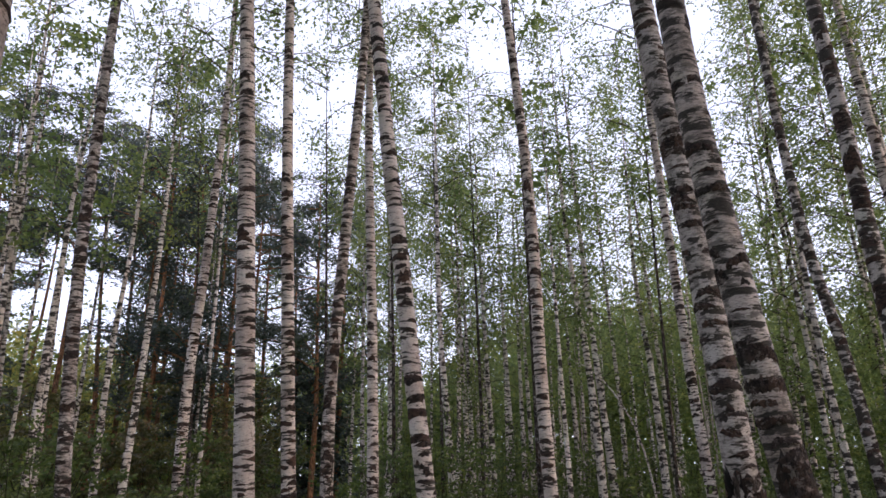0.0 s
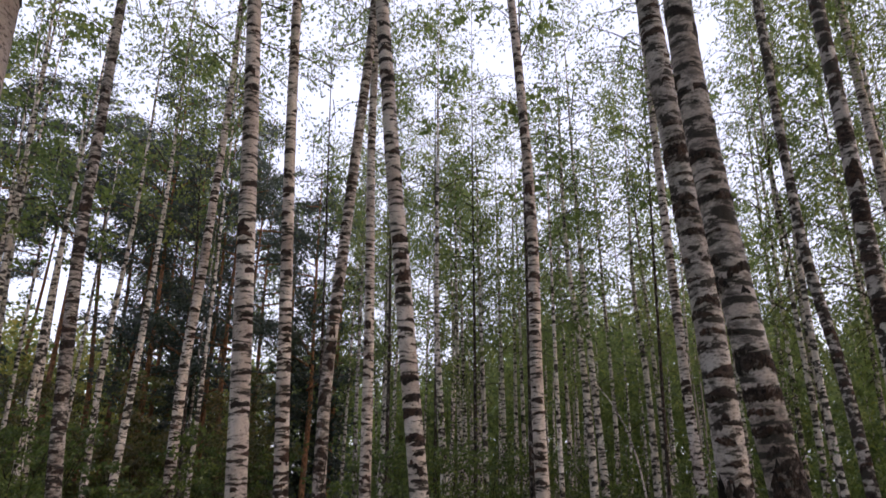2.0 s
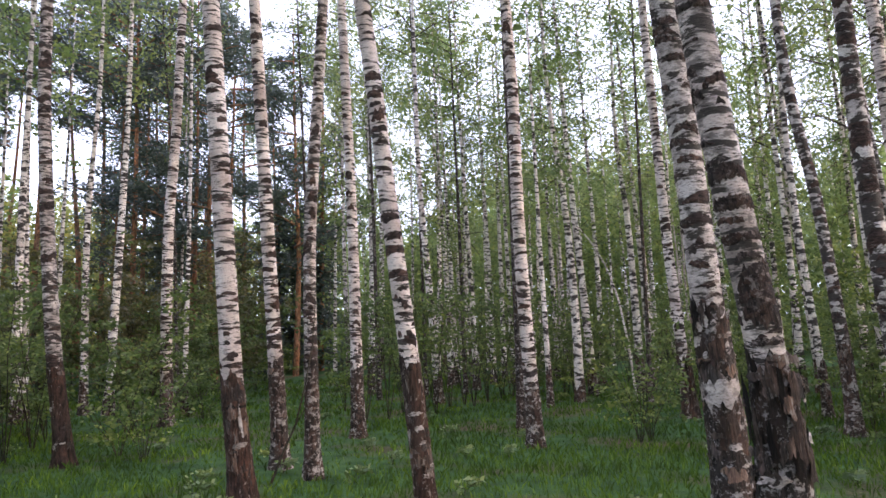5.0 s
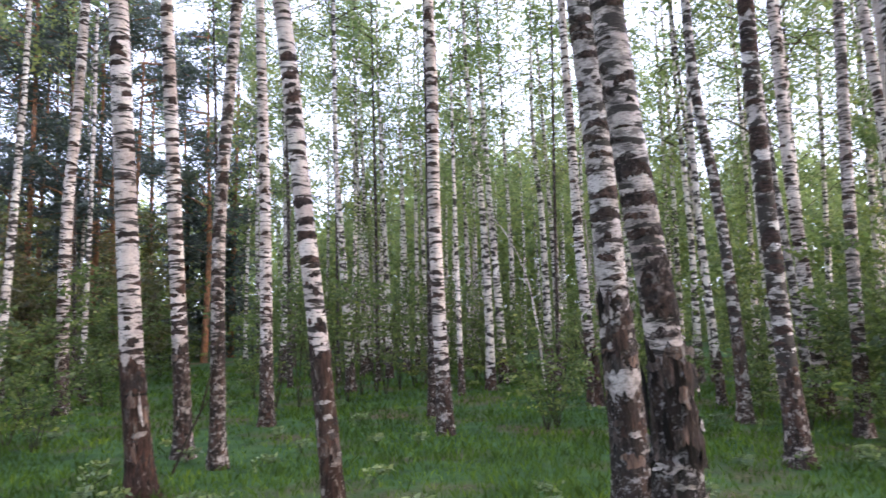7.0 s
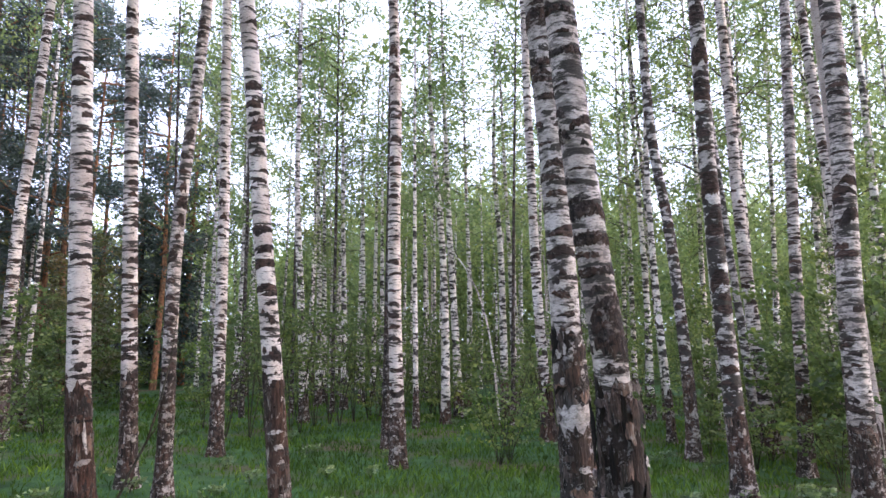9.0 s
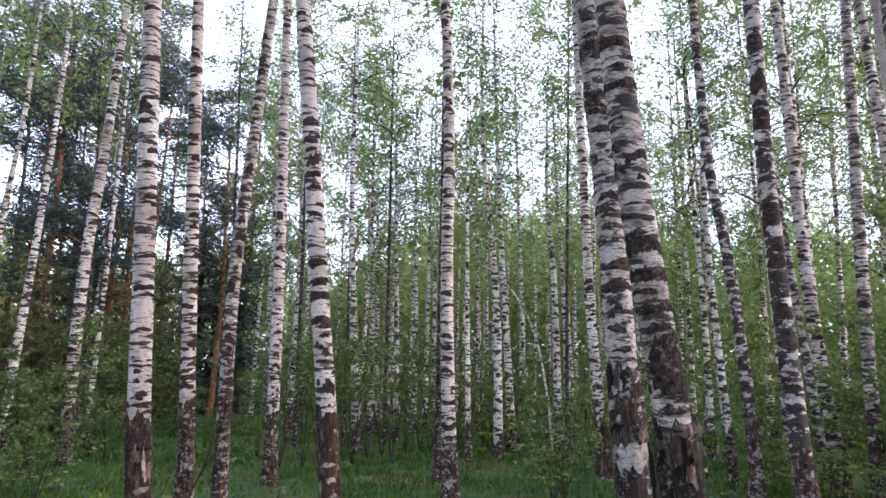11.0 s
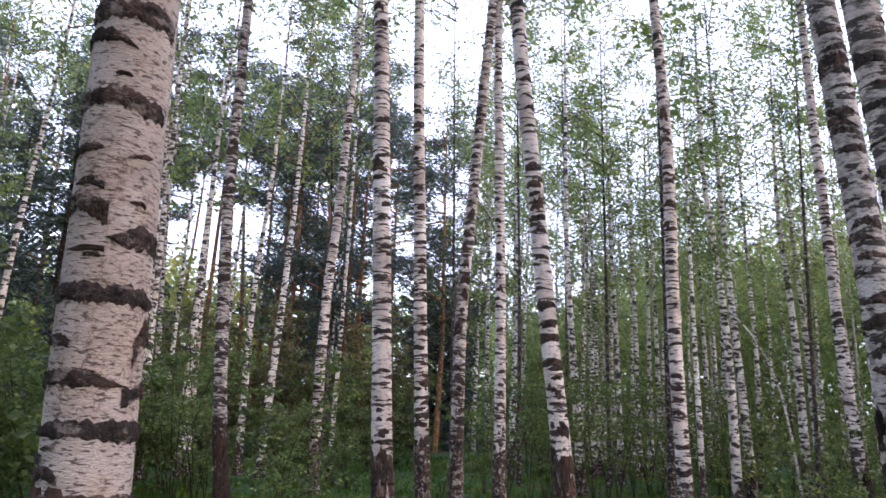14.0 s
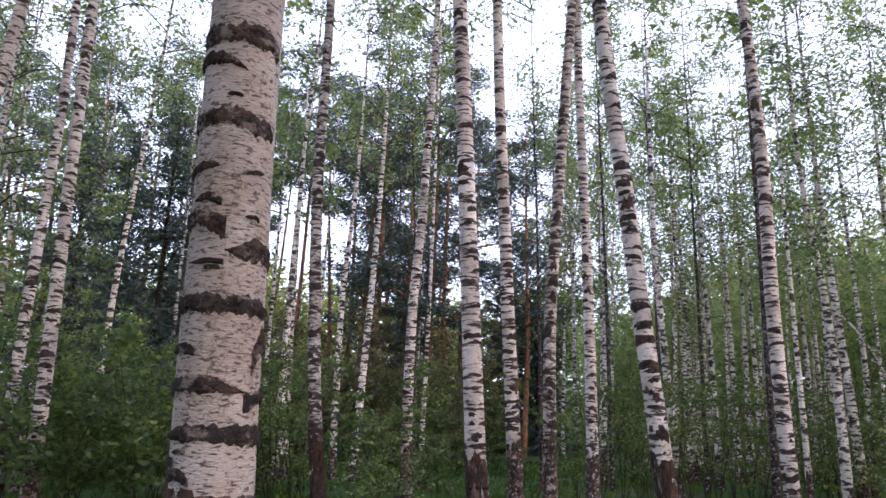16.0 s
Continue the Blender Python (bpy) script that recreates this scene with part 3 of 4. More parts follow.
# ---- the birches that stand nearest ----
birch(-2.80, 6.85, 0.100, [(0.94, -0.115), (2.42, -0.197), (3.16, -0.238), (4.32, -0.314), (5.6, -0.398), (7.27, -0.53)], near=True, foot=1.25, foot_bark=FOOT, gap=0.085, label="straight white birch with neat dark bands and a brown torn foot", marks=[(1.45, -58, 0.6, 0.026), (1.91, -99, 1.1, 0.018), (2.04, -59, 0.9, 0.018), (2.37, -26, 1.2, 0.021), (2.44, -35, 1.5, 0.03), (2.75, -27, 1.4, 0.021), (2.98, -58, 0.8, 0.024), (3.13, -1, 0.9, 0.024), (3.27, -35, 1.5, 0.018), (3.33, -21, 1.3, 0.024), (3.42, -33, 1.5, 0.015), (3.66, -23, 1.3, 0.015), (3.8, -18, 0.9, 0.028), (3.88, -33, 1.1, 0.015), (4.11, -112, 1.3, 0.028), (4.2, -107, 1.4, 0.025), (4.27, -117, 1.2, 0.05), (4.36, -35, 1.5, 0.025), (4.69, -128, 0.9, 0.019), (4.78, -35, 1.5, 0.035), (5.11, -44, 1.4, 0.019), (5.32, -74, 0.9, 0.022), (5.44, -129, 1, 0.023), (5.65, -114, 1.2, 0.026)], torn=[(1.09, -67, 1.57, 0.12, "dark"), (0.90, -80, 0.40, 0.09, "tan"), (0.80, -45, 0.18, 0.16, "pale"), (0.74, -108, 0.30, 0.15, "grey"), (0.70, -20, 0.30, 0.14, "tan"), (0.62, -72, 0.16, 0.15, "tan"), (0.58, -60, 0.6, 0.035, "pale"), (0.46, -125, 0.25, 0.12, "grey"), (0.40, -90, 0.2, 0.14, "tan"), (0.34, -50, 0.5, 0.11, "dark"), (0.94, -66, 1.3, 0.025, "crack")])
birch(-3.11, 8.75, 0.088, [(1.28, -0.071), (2.44, -0.138), (3.84, -0.205), (4.66, -0.246), (6.34, -0.333), (8.2, -0.404)], near=True, foot=1.25, gap=0.075, limit=13, marks=[(1.83, -24, 1.3, 0.019), (2, -22, 1.2, 0.052), (2.1, -21, 1.2, 0.022), (2.24, -19, 1.2, 0.019), (2.35, -25, 1.3, 0.023), (2.64, -22, 1.2, 0.045), (2.76, -26, 1.3, 0.023), (3.07, -18, 1.2, 0.03), (3.16, -32, 1.1, 0.019), (3.3, -27, 1.3, 0.023), (3.44, -54, 0.8, 0.031), (3.58, -30, 1.4, 0.038), (3.84, -40, 1.2, 0.031), (4.32, -57, 0.8, 0.047), (4.5, -102, 1.1, 0.02), (4.62, -105, 1.2, 0.031), (4.85, -119, 1.2, 0.02), (5.02, -133, 1, 0.024), (5.16, -115, 1.3, 0.036), (5.42, -123, 1.1, 0.024), (5.51, -116, 1.2, 0.048), (5.71, -113, 1.3, 0.032), (5.79, -128, 1, 0.04), (6.1, -98, 1.6, 0.02)])
birch(-2.54, 8.2, 0.074, [(2.05, -0.031), (3.03, -0.016), (3.82, 0.053), (5.73, 0.196), (7.23, 0.318), (8.12, 0.358)], near=True, foot=1.35, bark=BARK_MID, gap=0.075, limit=13, label="slim birch with a flecked foot leaning at its top", marks=[(5.36, -106, 0.9, 0.029), (5.26, -100, 1.0, 0.036), (5.13, -114, 0.8, 0.022), (4.91, -105, 1.0, 0.022), (4.79, -107, 0.9, 0.029), (4.66, -83, 0.6, 0.021), (4.62, -123, 0.6, 0.021), (4.42, -64, 0.7, 0.028), (4.05, -79, 0.8, 0.056), (3.79, -101, 1.0, 0.028), (3.62, -96, 1.1, 0.021), (3.44, -73, 0.6, 0.062), (3.25, -48, 1.1, 0.082), (3.05, -60, 0.7, 0.068), (2.86, -68, 0.5, 0.034), (2.63, -105, 0.9, 0.068), (2.36, -111, 0.8, 0.027), (2.17, -106, 0.9, 0.027), (2.03, -56, 1.2, 0.054), (1.93, -67, 0.6, 0.027), (1.81, -79, 0.5, 0.020)])
birch(-2.75, 11.3, 0.090, [(2.39, -0.029), (4.46, -0.077), (5.42, -0.113), (7.53, -0.178), (9.27, -0.174)], near=True, foot=1.1, gap=0.075, limit=13, marks=[(6.84, -122, 0.7, 0.020), (6.19, -119, 0.7, 0.039), (6.04, -162, 0.2, 0.049), (5.90, -125, 0.6, 0.029), (5.18, -106, 1.0, 0.038), (4.81, -112, 0.9, 0.038), (4.70, -92, 0.5, 0.028), (4.54, -89, 0.6, 0.028), (4.42, -94, 0.5, 0.019), (4.19, -110, 0.9, 0.084), (3.89, -108, 0.9, 0.047), (3.65, -87, 0.7, 0.046), (3.49, -118, 0.8, 0.028), (3.36, -105, 1.0, 0.028), (2.98, -87, 0.8, 0.037), (2.81, -119, 0.7, 0.028), (2.67, -74, 0.6, 0.018), (2.43, -71, 0.4, 0.018), (2.31, -75, 0.7, 0.027), (2.11, -69, 0.7, 0.027), (1.96, -73, 0.6, 0.046), (1.79, -68, 0.8, 0.037)])
birch(-0.81, 5.5, 0.071, [(1.04, -0.098), (1.89, -0.182), (2.54, -0.269), (3.3, -0.335), (4.3, -0.462), (5.25, -0.547), (6.04, -0.636)], near=True, foot=1.35, foot_bark=FOOT_RED, label="white birch with a kinked leaning trunk and a red-brown foot", marks=[(1.54, -50, 0.6, 0.045), (1.6, -124, 0.3, 0.032), (1.75, -87, 1, 0.014), (1.94, -71, 0.6, 0.018), (2.01, -53, 1.2, 0.021), (2.05, -89, 1.9, 0.032), (2.24, -89, 1.9, 0.032), (2.36, -74, 2, 0.021), (2.5, -90, 1.9, 0.037), (2.76, -15, 0.9, 0.014), (2.88, -80, 0.9, 0.019), (2.96, -25, 0.9, 0.019), (3.1, -78, 0.9, 0.024), (3.21, -98, 1.3, 0.029), (3.33, -85, 0.9, 0.048), (3.42, -91, 0.8, 0.022), (3.64, -50, 1.6, 0.039), (4.01, -65, 0.9, 0.012), (4.17, -38, 1.4, 0.022), (4.3, -79, 0.5, 0.01), (4.45, -34, 1.3, 0.03), (4.52, -85, 0.7, 0.013), (4.6, -127, 1.1, 0.02), (4.75, -19, 1.1, 0.01)], torn=[(1.2, -64, 0.5, 0.147, "red"), (1.21, -108, 0.17, 0.084, "tan"), (1, -97, 0.78, 0.019, "pale"), (0.89, -73, 0.44, 0.027, "pale"), (0.79, -65, 0.32, 0.017, "pale"), (0.7, -150, 0.36, 0.025, "pale"), (0.55, -61, 0.18, 0.023, "tan"), (1, -137, 0.59, 0.083, "dark")])
birch(0.00, 10.2, 0.092, [(2.0, -0.085), (2.8, -0.108), (3.62, -0.12), (4.87, -0.108), (5.73, -0.135), (6.61, -0.175), (8.51, -0.30), (9.39, -0.37)], near=True, foot=0.75, heavy=1.15, gap=0.075, limit=13, crown_up=5.0, label="slim white birch with dense black bands", marks=[(6.50, -83, 0.8, 0.027), (6.24, -119, 1.0, 0.026), (5.99, -116, 1.0, 0.078), (5.71, -88, 0.8, 0.035), (5.17, -114, 1.1, 0.034), (4.96, -108, 1.2, 0.025), (4.62, -89, 1.5, 0.050), (4.35, -84, 0.6, 0.017), (4.26, -89, 1.5, 0.033), (4.11, -94, 0.9, 0.025), (3.93, -89, 0.9, 0.025), (3.78, -106, 1.2, 0.033), (3.66, -77, 0.7, 0.024), (3.31, -130, 0.8, 0.016), (3.20, -106, 1.2, 0.016), (3.02, -135, 0.7, 0.016), (2.84, -107, 1.2, 0.032), (2.43, -125, 0.9, 0.024), (2.24, -104, 1.2, 0.032), (2.08, -113, 1.1, 0.032), (1.92, -108, 1.2, 0.032), (1.76, -110, 1.1, 0.032)])
birch(1.02, 3.35, 0.078, [(0.85, 0.018), (1.36, 0.009), (2.28, -0.138), (2.83, -0.193), (3.67, -0.282), (4.19, -0.297)], near=True, foot=1.4, foot_bark=FOOT_DARK, heavy=1.3, bark=BARK_MID, swell=1.46, label="stout old birch with wide dark bands and a black furrowed foot", marks=[(3.46, -26, 0.7, 0.012), (3.28, -138, 1.3, 0.02), (3.21, -24, 0.7, 0.013), (3.16, -109, 0.5, 0.01), (3.06, -93, 1.9, 0.02), (2.89, -166, 1, 0.011), (2.76, -180, 0.8, 0.022), (2.7, -55, 1.2, 0.025), (2.63, -174, 0.9, 0.036), (2.59, -77, 0.3, 0.016), (2.47, -118, 0.6, 0.008), (2.42, -171, 0.9, 0.014), (2.32, -146, 1.1, 0.013), (2.26, -105, 2.1, 0.038), (2.13, -106, 2.1, 0.035), (2.06, -149, 1.1, 0.016), (1.98, -115, 1.9, 0.024), (1.89, -98, 0.8, 0.021), (1.83, -67, 1.4, 0.024), (1.79, -68, 1.4, 0.023), (1.73, -71, 1.5, 0.031), (1.68, -71, 1.4, 0.028), (1.64, -70, 1.4, 0.018), (1.52, -78, 1.1, 0.018)], torn=[(1.72, -72, 1.25, 0.15, "dark"), (1.80, -30, 0.6, 0.10, "dark"), (1.43, -58, 0.75, 0.036, "tan"), (1.36, -112, 0.30, 0.085, "grey"), (1.31, -46, 0.35, 0.085, "grey"), (1.24, -80, 0.2, 0.06, "tan"), (1.13, -52, 0.10, 0.10, "grey"), (0.94, -122, 0.5, 0.03, "pale"), (1.38, -136, 0.12, 0.13, "crack"), (1.32, -89, 0.12, 0.12, "crack"), (1.24, -176, 0.27, 0.16, "crack"), (1.28, -22, 0.12, 0.14, "crack"), (1.09, -120, 0.16, 0.12, "crack"), (1.16, -150, 0.13, 0.14, "grey"), (1.02, -72, 0.2, 0.10, "crack"), (1.06, -98, 0.2, 0.07, "grey"), (0.86, -96, 0.4, 0.02, "pale"), (0.99, -30, 0.3, 0.09, "dark")])
birch(1.49, 5.9, 0.119, [(0.96, -0.04), (1.59, -0.105), (2.33, -0.145), (3.28, -0.211), (4.13, -0.291), (4.84, -0.357), (5.48, -0.415), (6.04, -0.464)], near=True, foot=1.7, foot_bark=FOOT_DARK, heavy=1.05, gap=0.14, bark=BARK_WORN, swell=1.12, label="sooty grey birch leaning beside a stouter one", marks=[(4.75, -64, 1.3, 0.025), (4.6, -69, 1.5, 0.035), (4.5, -101, 2.1, 0.05), (4.41, -106, 2, 0.04), (4.27, -94, 0.9, 0.015), (4.08, -133, 1.3, 0.035), (4, -138, 1.4, 0.044), (3.91, -143, 1.4, 0.03), (3.75, -95, 1, 0.034), (3.53, -175, 0.8, 0.024), (3.51, -48, 0.7, 0.034), (3.35, -127, 0.6, 0.019), (3.17, -96, 1, 0.038), (3.06, -135, 1.1, 0.029), (2.91, -76, 1.2, 0.029), (2.79, -156, 1.1, 0.021), (2.57, -107, 0.7, 0.016), (2.41, -157, 1.1, 0.019), (2.2, -71, 1.5, 0.019), (2.08, -120, 0.7, 0.028), (1.92, -81, 0.6, 0.014), (1.82, -77, 0.5, 0.018)], torn=[(1.69, -162, 0.41, 0.126, "crack"), (1.67, -107, 0.14, 0.098, "crack"), (1.69, -126, 0.17, 0.112, "grey"), (1.4, -103, 1.57, 0.153, "dark"), (1.08, -97, 1.08, 0.131, "pale"), (0.77, -95, 0.53, 0.155, "red"), (0.64, -161, 0.56, 0.084, "grey"), (0.45, -94, 0.58, 0.077, "tan"), (1.25, -40, 0.47, 0.081, "tan")])
birch(4.43, 10.9, 0.086, [(0.88, -0.031), (2.23, -0.124), (3.53, -0.244), (4.38, -0.386), (4.95, -0.481), (5.61, -0.521), (6.51, -0.57), (7.36, -0.607)], near=True, foot=1.3, heavy=1.4, bark=BARK_DARK, gap=0.075, limit=13, crown_up=4.0, label="dark slim birch with a bent trunk")
birch(4.76, 12.6, 0.064, [(0.65, -0.052), (2.62, -0.21), (3.84, -0.277), (4.82, -0.306), (5.82, -0.309), (6.85, -0.293), (7.91, -0.305)], crown="slight")
birch(3.66, 7.65, 0.099, [(0.72, -0.044), (1.62, -0.116), (2.86, -0.195), (4.14, -0.271), (5.48, -0.305), (7.06, -0.38)], near=True, foot=0.9, heavy=1.4, bark=BARK_DARK, crown_up=4.0, label="dark grey birch with heavy black bands", marks=[(5.43, -113, 1.5, 0.130), (4.97, -114, 1.5, 0.120), (4.72, -114, 1.5, 0.035), (4.60, -114, 1.5, 0.063), (4.47, -114, 1.5, 0.055), (4.27, -114, 1.5, 0.021), (4.15, -158, 0.7, 0.021), (4.04, -130, 1.2, 0.055), (3.86, -114, 1.5, 0.027), (3.49, -114, 1.5, 0.142), (3.27, -166, 0.6, 0.027), (3.21, -72, 0.8, 0.020), (3.10, -98, 1.2, 0.060), (2.94, -114, 1.5, 0.073), (2.79, -142, 1.0, 0.040), (2.37, -114, 1.5, 0.099), (2.20, -84, 1.0, 0.040), (2.08, -114, 1.5, 0.046), (1.87, -168, 0.6, 0.060), (1.71, -139, 1.1, 0.020), (1.62, -95, 1.2, 0.040), (1.42, -90, 1.1, 0.040), (1.25, -111, 0.6, 0.033), (1.07, -154, 0.8, 0.033)])
birch(6.03, 11.6, 0.104, [(0.72, -0.072), (2.56, -0.277), (4.47, -0.42), (5.46, -0.445), (7.49, -0.545), (9.72, -0.64)], near=True, foot=0.7, gap=0.075, limit=13)
birch(5.35, 9.45, 0.081, [(1.82, 0.003), (3.47, 0.032), (5.41, 0.078)], near=True, foot=1.0, limit=9.5, bark=BARK_MID)
birch(4.60, 7.0, 0.116, [(0.79, -0.048), (1.62, -0.08), (2.77, -0.052), (3.96, -0.02), (5.21, -0.045)], near=True, foot=0.9, heavy=1.4, bark=BARK_MID, label="pale birch with dark blotches on its lower trunk", marks=[(5.14, -123, 1.5, 0.028), (4.98, -182, 0.5, 0.028), (4.73, -165, 0.8, 0.021), (4.61, -123, 1.5, 0.014), (4.51, -175, 0.6, 0.021), (4.47, -77, 0.7, 0.028), (4.30, -149, 1.0, 0.021), (4.06, -75, 0.7, 0.014), (3.83, -78, 0.7, 0.020), (3.66, -123, 1.5, 0.014), (3.36, -94, 1.0, 0.054), (3.24, -149, 1.0, 0.060), (3.15, -166, 0.7, 0.033), (2.98, -102, 1.1, 0.080), (2.68, -163, 0.8, 0.033), (2.59, -137, 1.2, 0.040), (2.30, -160, 0.9, 0.020), (1.88, -179, 0.5, 0.052), (1.73, -132, 0.7, 0.020), (1.68, -166, 0.7, 0.026), (1.40, -157, 0.4, 0.033), (1.12, -188, 0.4, 0.079)])
birch(6.64, 10.5, 0.087, [(3.35, 0.028), (4.95, -0.141), (6.7, -0.293)], near=True, foot=0.7, gap=0.075, limit=13)
birch(-6.17, 9.1, 0.096, [(1.67, -0.22), (3.54, -0.368), (5.14, -0.472), (6.78, -0.482), (8.27, -0.499), (9.33, -0.494)], near=True, foot=1.3, heavy=1.4, bark=BARK_MID, foot_bark=FOOT, gap=0.075, limit=13, label="tall birch with a dark lower trunk and red-brown foot")
birch(-10.58, 14, 0.097, [(1.1, -0.037), (1.8, -0.061), (4.83, -0.061), (6.32, -0.024), (7.02, 0.028), (8.35, 0.006), (10.22, 0.23), (11.92, 0.286)], crown="slight")
birch(-6.92, 13.2, 0.105, [(2.17, -0.014), (3.93, 0.022), (5.54, 0.154), (8.12, 0.24), (9.73, 0.299), (11.6, 0.311)], near=True, foot=1.0, gap=0.075, limit=13)
birch(-1.51, 1.46, 0.110, [(0.6, -0.032), (1.44, -0.077), (1.92, -0.073), (2.44, -0.092), (2.92, -0.09)], near=True, foot=1.36, foot_bark=FOOT, bark=BARK_SCALY, gap=0.3, label="thick pinkish birch trunk with broad dark eyebrow bands", marks=[(2.74, -78, 1.6, 0.037), (2.66, -105, 1.1, 0.026), (2.54, -56, 0.2, 0.007), (2.47, -75, 1.5, 0.034), (2.32, -111, 0.7, 0.014), (2.31, -22, 0.3, 0.009), (2.23, -86, 0.4, 0.016), (2.17, -112, 1, 0.03), (2.18, -18, 0.2, 0.008), (2.08, 9, 1.1, 0.029), (2.03, -69, 0.2, 0.007), (1.93, -60, 1.9, 0.029), (1.81, -118, 0.6, 0.015), (1.84, 21, 0.4, 0.044), (1.71, -90, 1.4, 0.022), (1.68, 27, 0.7, 0.022), (1.59, -42, 1.9, 0.028), (1.54, -98, 0.2, 0.008), (1.48, -117, 0.7, 0.016), (1.405, -72, 2.3, 0.021)])
birch(-8.87, 6.5, 0.092, [(0.99, -0.019), (2.29, -0.044), (3.36, -0.059), (4.57, -0.091), (5.85, -0.126), (7.21, -0.162)], near=True, foot=0.9, gap=0.075, limit=13)
birch(-11.35, 7.8, 0.095, [(0.83, 0.05), (1.7, 0.102), (2.97, 0.069), (4.7, 0.084), (6.12, 0.121), (8.29, 0.091)], near=True, foot=0.9, gap=0.075, limit=13)
birch(-10.86, 6, 0.111, [(2.41, 0.279), (4.39, 0.509), (6.25, 0.761), (7.21, 0.958)], near=True, foot=0.9, label="birch leaning strongly to one side")
birch(-0.215, 11.6, 0.056, [(4.0, 0.0), (7.0, -0.03)], bark=FOOT_DARK, crown="slight", label="dark slim birch close behind a white one")
birch(6.30, 12.6, 0.075, [(2.0, -0.22), (4.7, -0.53), (6.6, -0.69)], bark=BARK_DARK, crown="slight", label="dark leaning birch close behind a white one")
birch(5.64, 8.3, 0.085, [(2.7, -0.23), (5.2, -0.42)], bark=BARK_PINK, crown="tall", label="tan-barked birch close behind a pale one")
# slender dark stems with leaves high up
for x, y, r in ((-5.0, 16.2, 0.045), (-3.7, 17.5, 0.050), (-2.65, 18.2, 0.042), (-1.7, 18.6, 0.050), (2.35, 15.2, 0.040), (-8.6, 17.0, 0.045)):
    birch(x, y, r, [(5.0, 0.02 * x), (9.0, 0.05 * x)], bark=FOOT_DARK, crown="tall", top=15.5, label="slender dark-barked tree among the white birches")
birch(2.60, 18, 0.097, [(5.01, -0.118), (5.69, -0.314), (8.65, -0.256)])
birch(1.01, 16.1, 0.092, [(2.88, -0.034), (4.55, -0.148), (5.07, -0.216), (7.07, -0.426), (9.87, -0.443)], crown="thin")
birch(1.42, 17.5, 0.093, [(2.44, -0.123), (4.1, -0.247), (6.65, -0.368)], crown="thin")
birch(-2.09, 16.4, 0.088, [(3.23, -0.216), (5.3, -0.354), (8.1, -0.368), (10.32, -0.398)], crown="slight")
birch(2.67, 13, 0.090, [(1.57, -0.116), (3.11, -0.224), (4.53, -0.276), (6.44, -0.357), (8.12, -0.406)], near=True, foot=1.15, foot_bark=FOOT_RED, swell=1.3, gap=0.075, limit=11, label="slim birch with a torn red-brown foot")
birch(-9.50, 15.5, 0.099, [(1.02, 0.061), (3.32, 0.198), (5.46, 0.286), (7.52, 0.36), (9.32, 0.388)])
birch(-10.09, 15.5, 0.086, [(1.66, 0.001), (4.95, 0.002), (6.89, 0.197), (8.63, 0.236)], crown="slight")
birch(-10.87, 13, 0.086, [(2.47, -0.067), (5.02, -0.135), (7.48, -0.183), (9.29, -0.225)], crown="slight")
birch(-13.69, 17, 0.076, [(2.42, -0.213), (5.26, -0.463), (7.62, -0.578), (10.09, -0.733)], crown="slight")
birch(-7.94, 16, 0.060, [(2.79, 0.041), (4.8, 0.072)], crown="slight")
birch(-4.22, 19, 0.074, [(1.73, 0.048), (4.11, 0.101), (7.18, 0.047)])
birch(-2.32, 21, 0.082, [(3.51, -0.058), (6.02, -0.173), (8.59, -0.224)])
birch(-2.25, 22, 0.078, [(3.59, -0.094), (6.23, -0.179)])
birch(-1.51, 20, 0.079, [(3.4, -0.078), (5.8, -0.18), (9.07, -0.261)])
birch(-1.15, 22, 0.085, [(3.57, -0.024), (6.2, -0.095)])
birch(-0.85, 23, 0.073, [(3.66, -0.002), (6.41, 0.001)], crown="thin")
birch(-0.56, 22, 0.070, [(3.56, -0.034), (6.19, -0.081)], crown="thin")
birch(0.34, 15, 0.053, [(2.34, -0.052), (3.52, -0.076), (5.94, -0.101)], crown="thin")
birch(1.95, 21, 0.074, [(3.43, 0.042), (5.94, -0.057)], crown="thin")
birch(3.00, 19, 0.081, [(3.23, -0.079), (5.05, -0.17), (7.83, -0.311)])
birch(5.91, 17, 0.084, [(3, -0.034), (5.03, -0.133)])
birch(6.52, 21, 0.082, [(3.34, 0.081), (5.85, 0.034)])
birch(7.71, 18, 0.077, [(3.06, -0.011), (5.21, -0.028), (8.15, -0.147)])
birch(6.31, 17, 0.079, [(3, -0.233), (5.03, -0.33), (7.53, -0.545)], crown="slight")
birch(10.57, 20, 0.087, [(3.26, 0.089), (6.57, 0.18)])
birch(9.63, 16, 0.082, [(2.94, -0.027), (4.52, -0.025)])

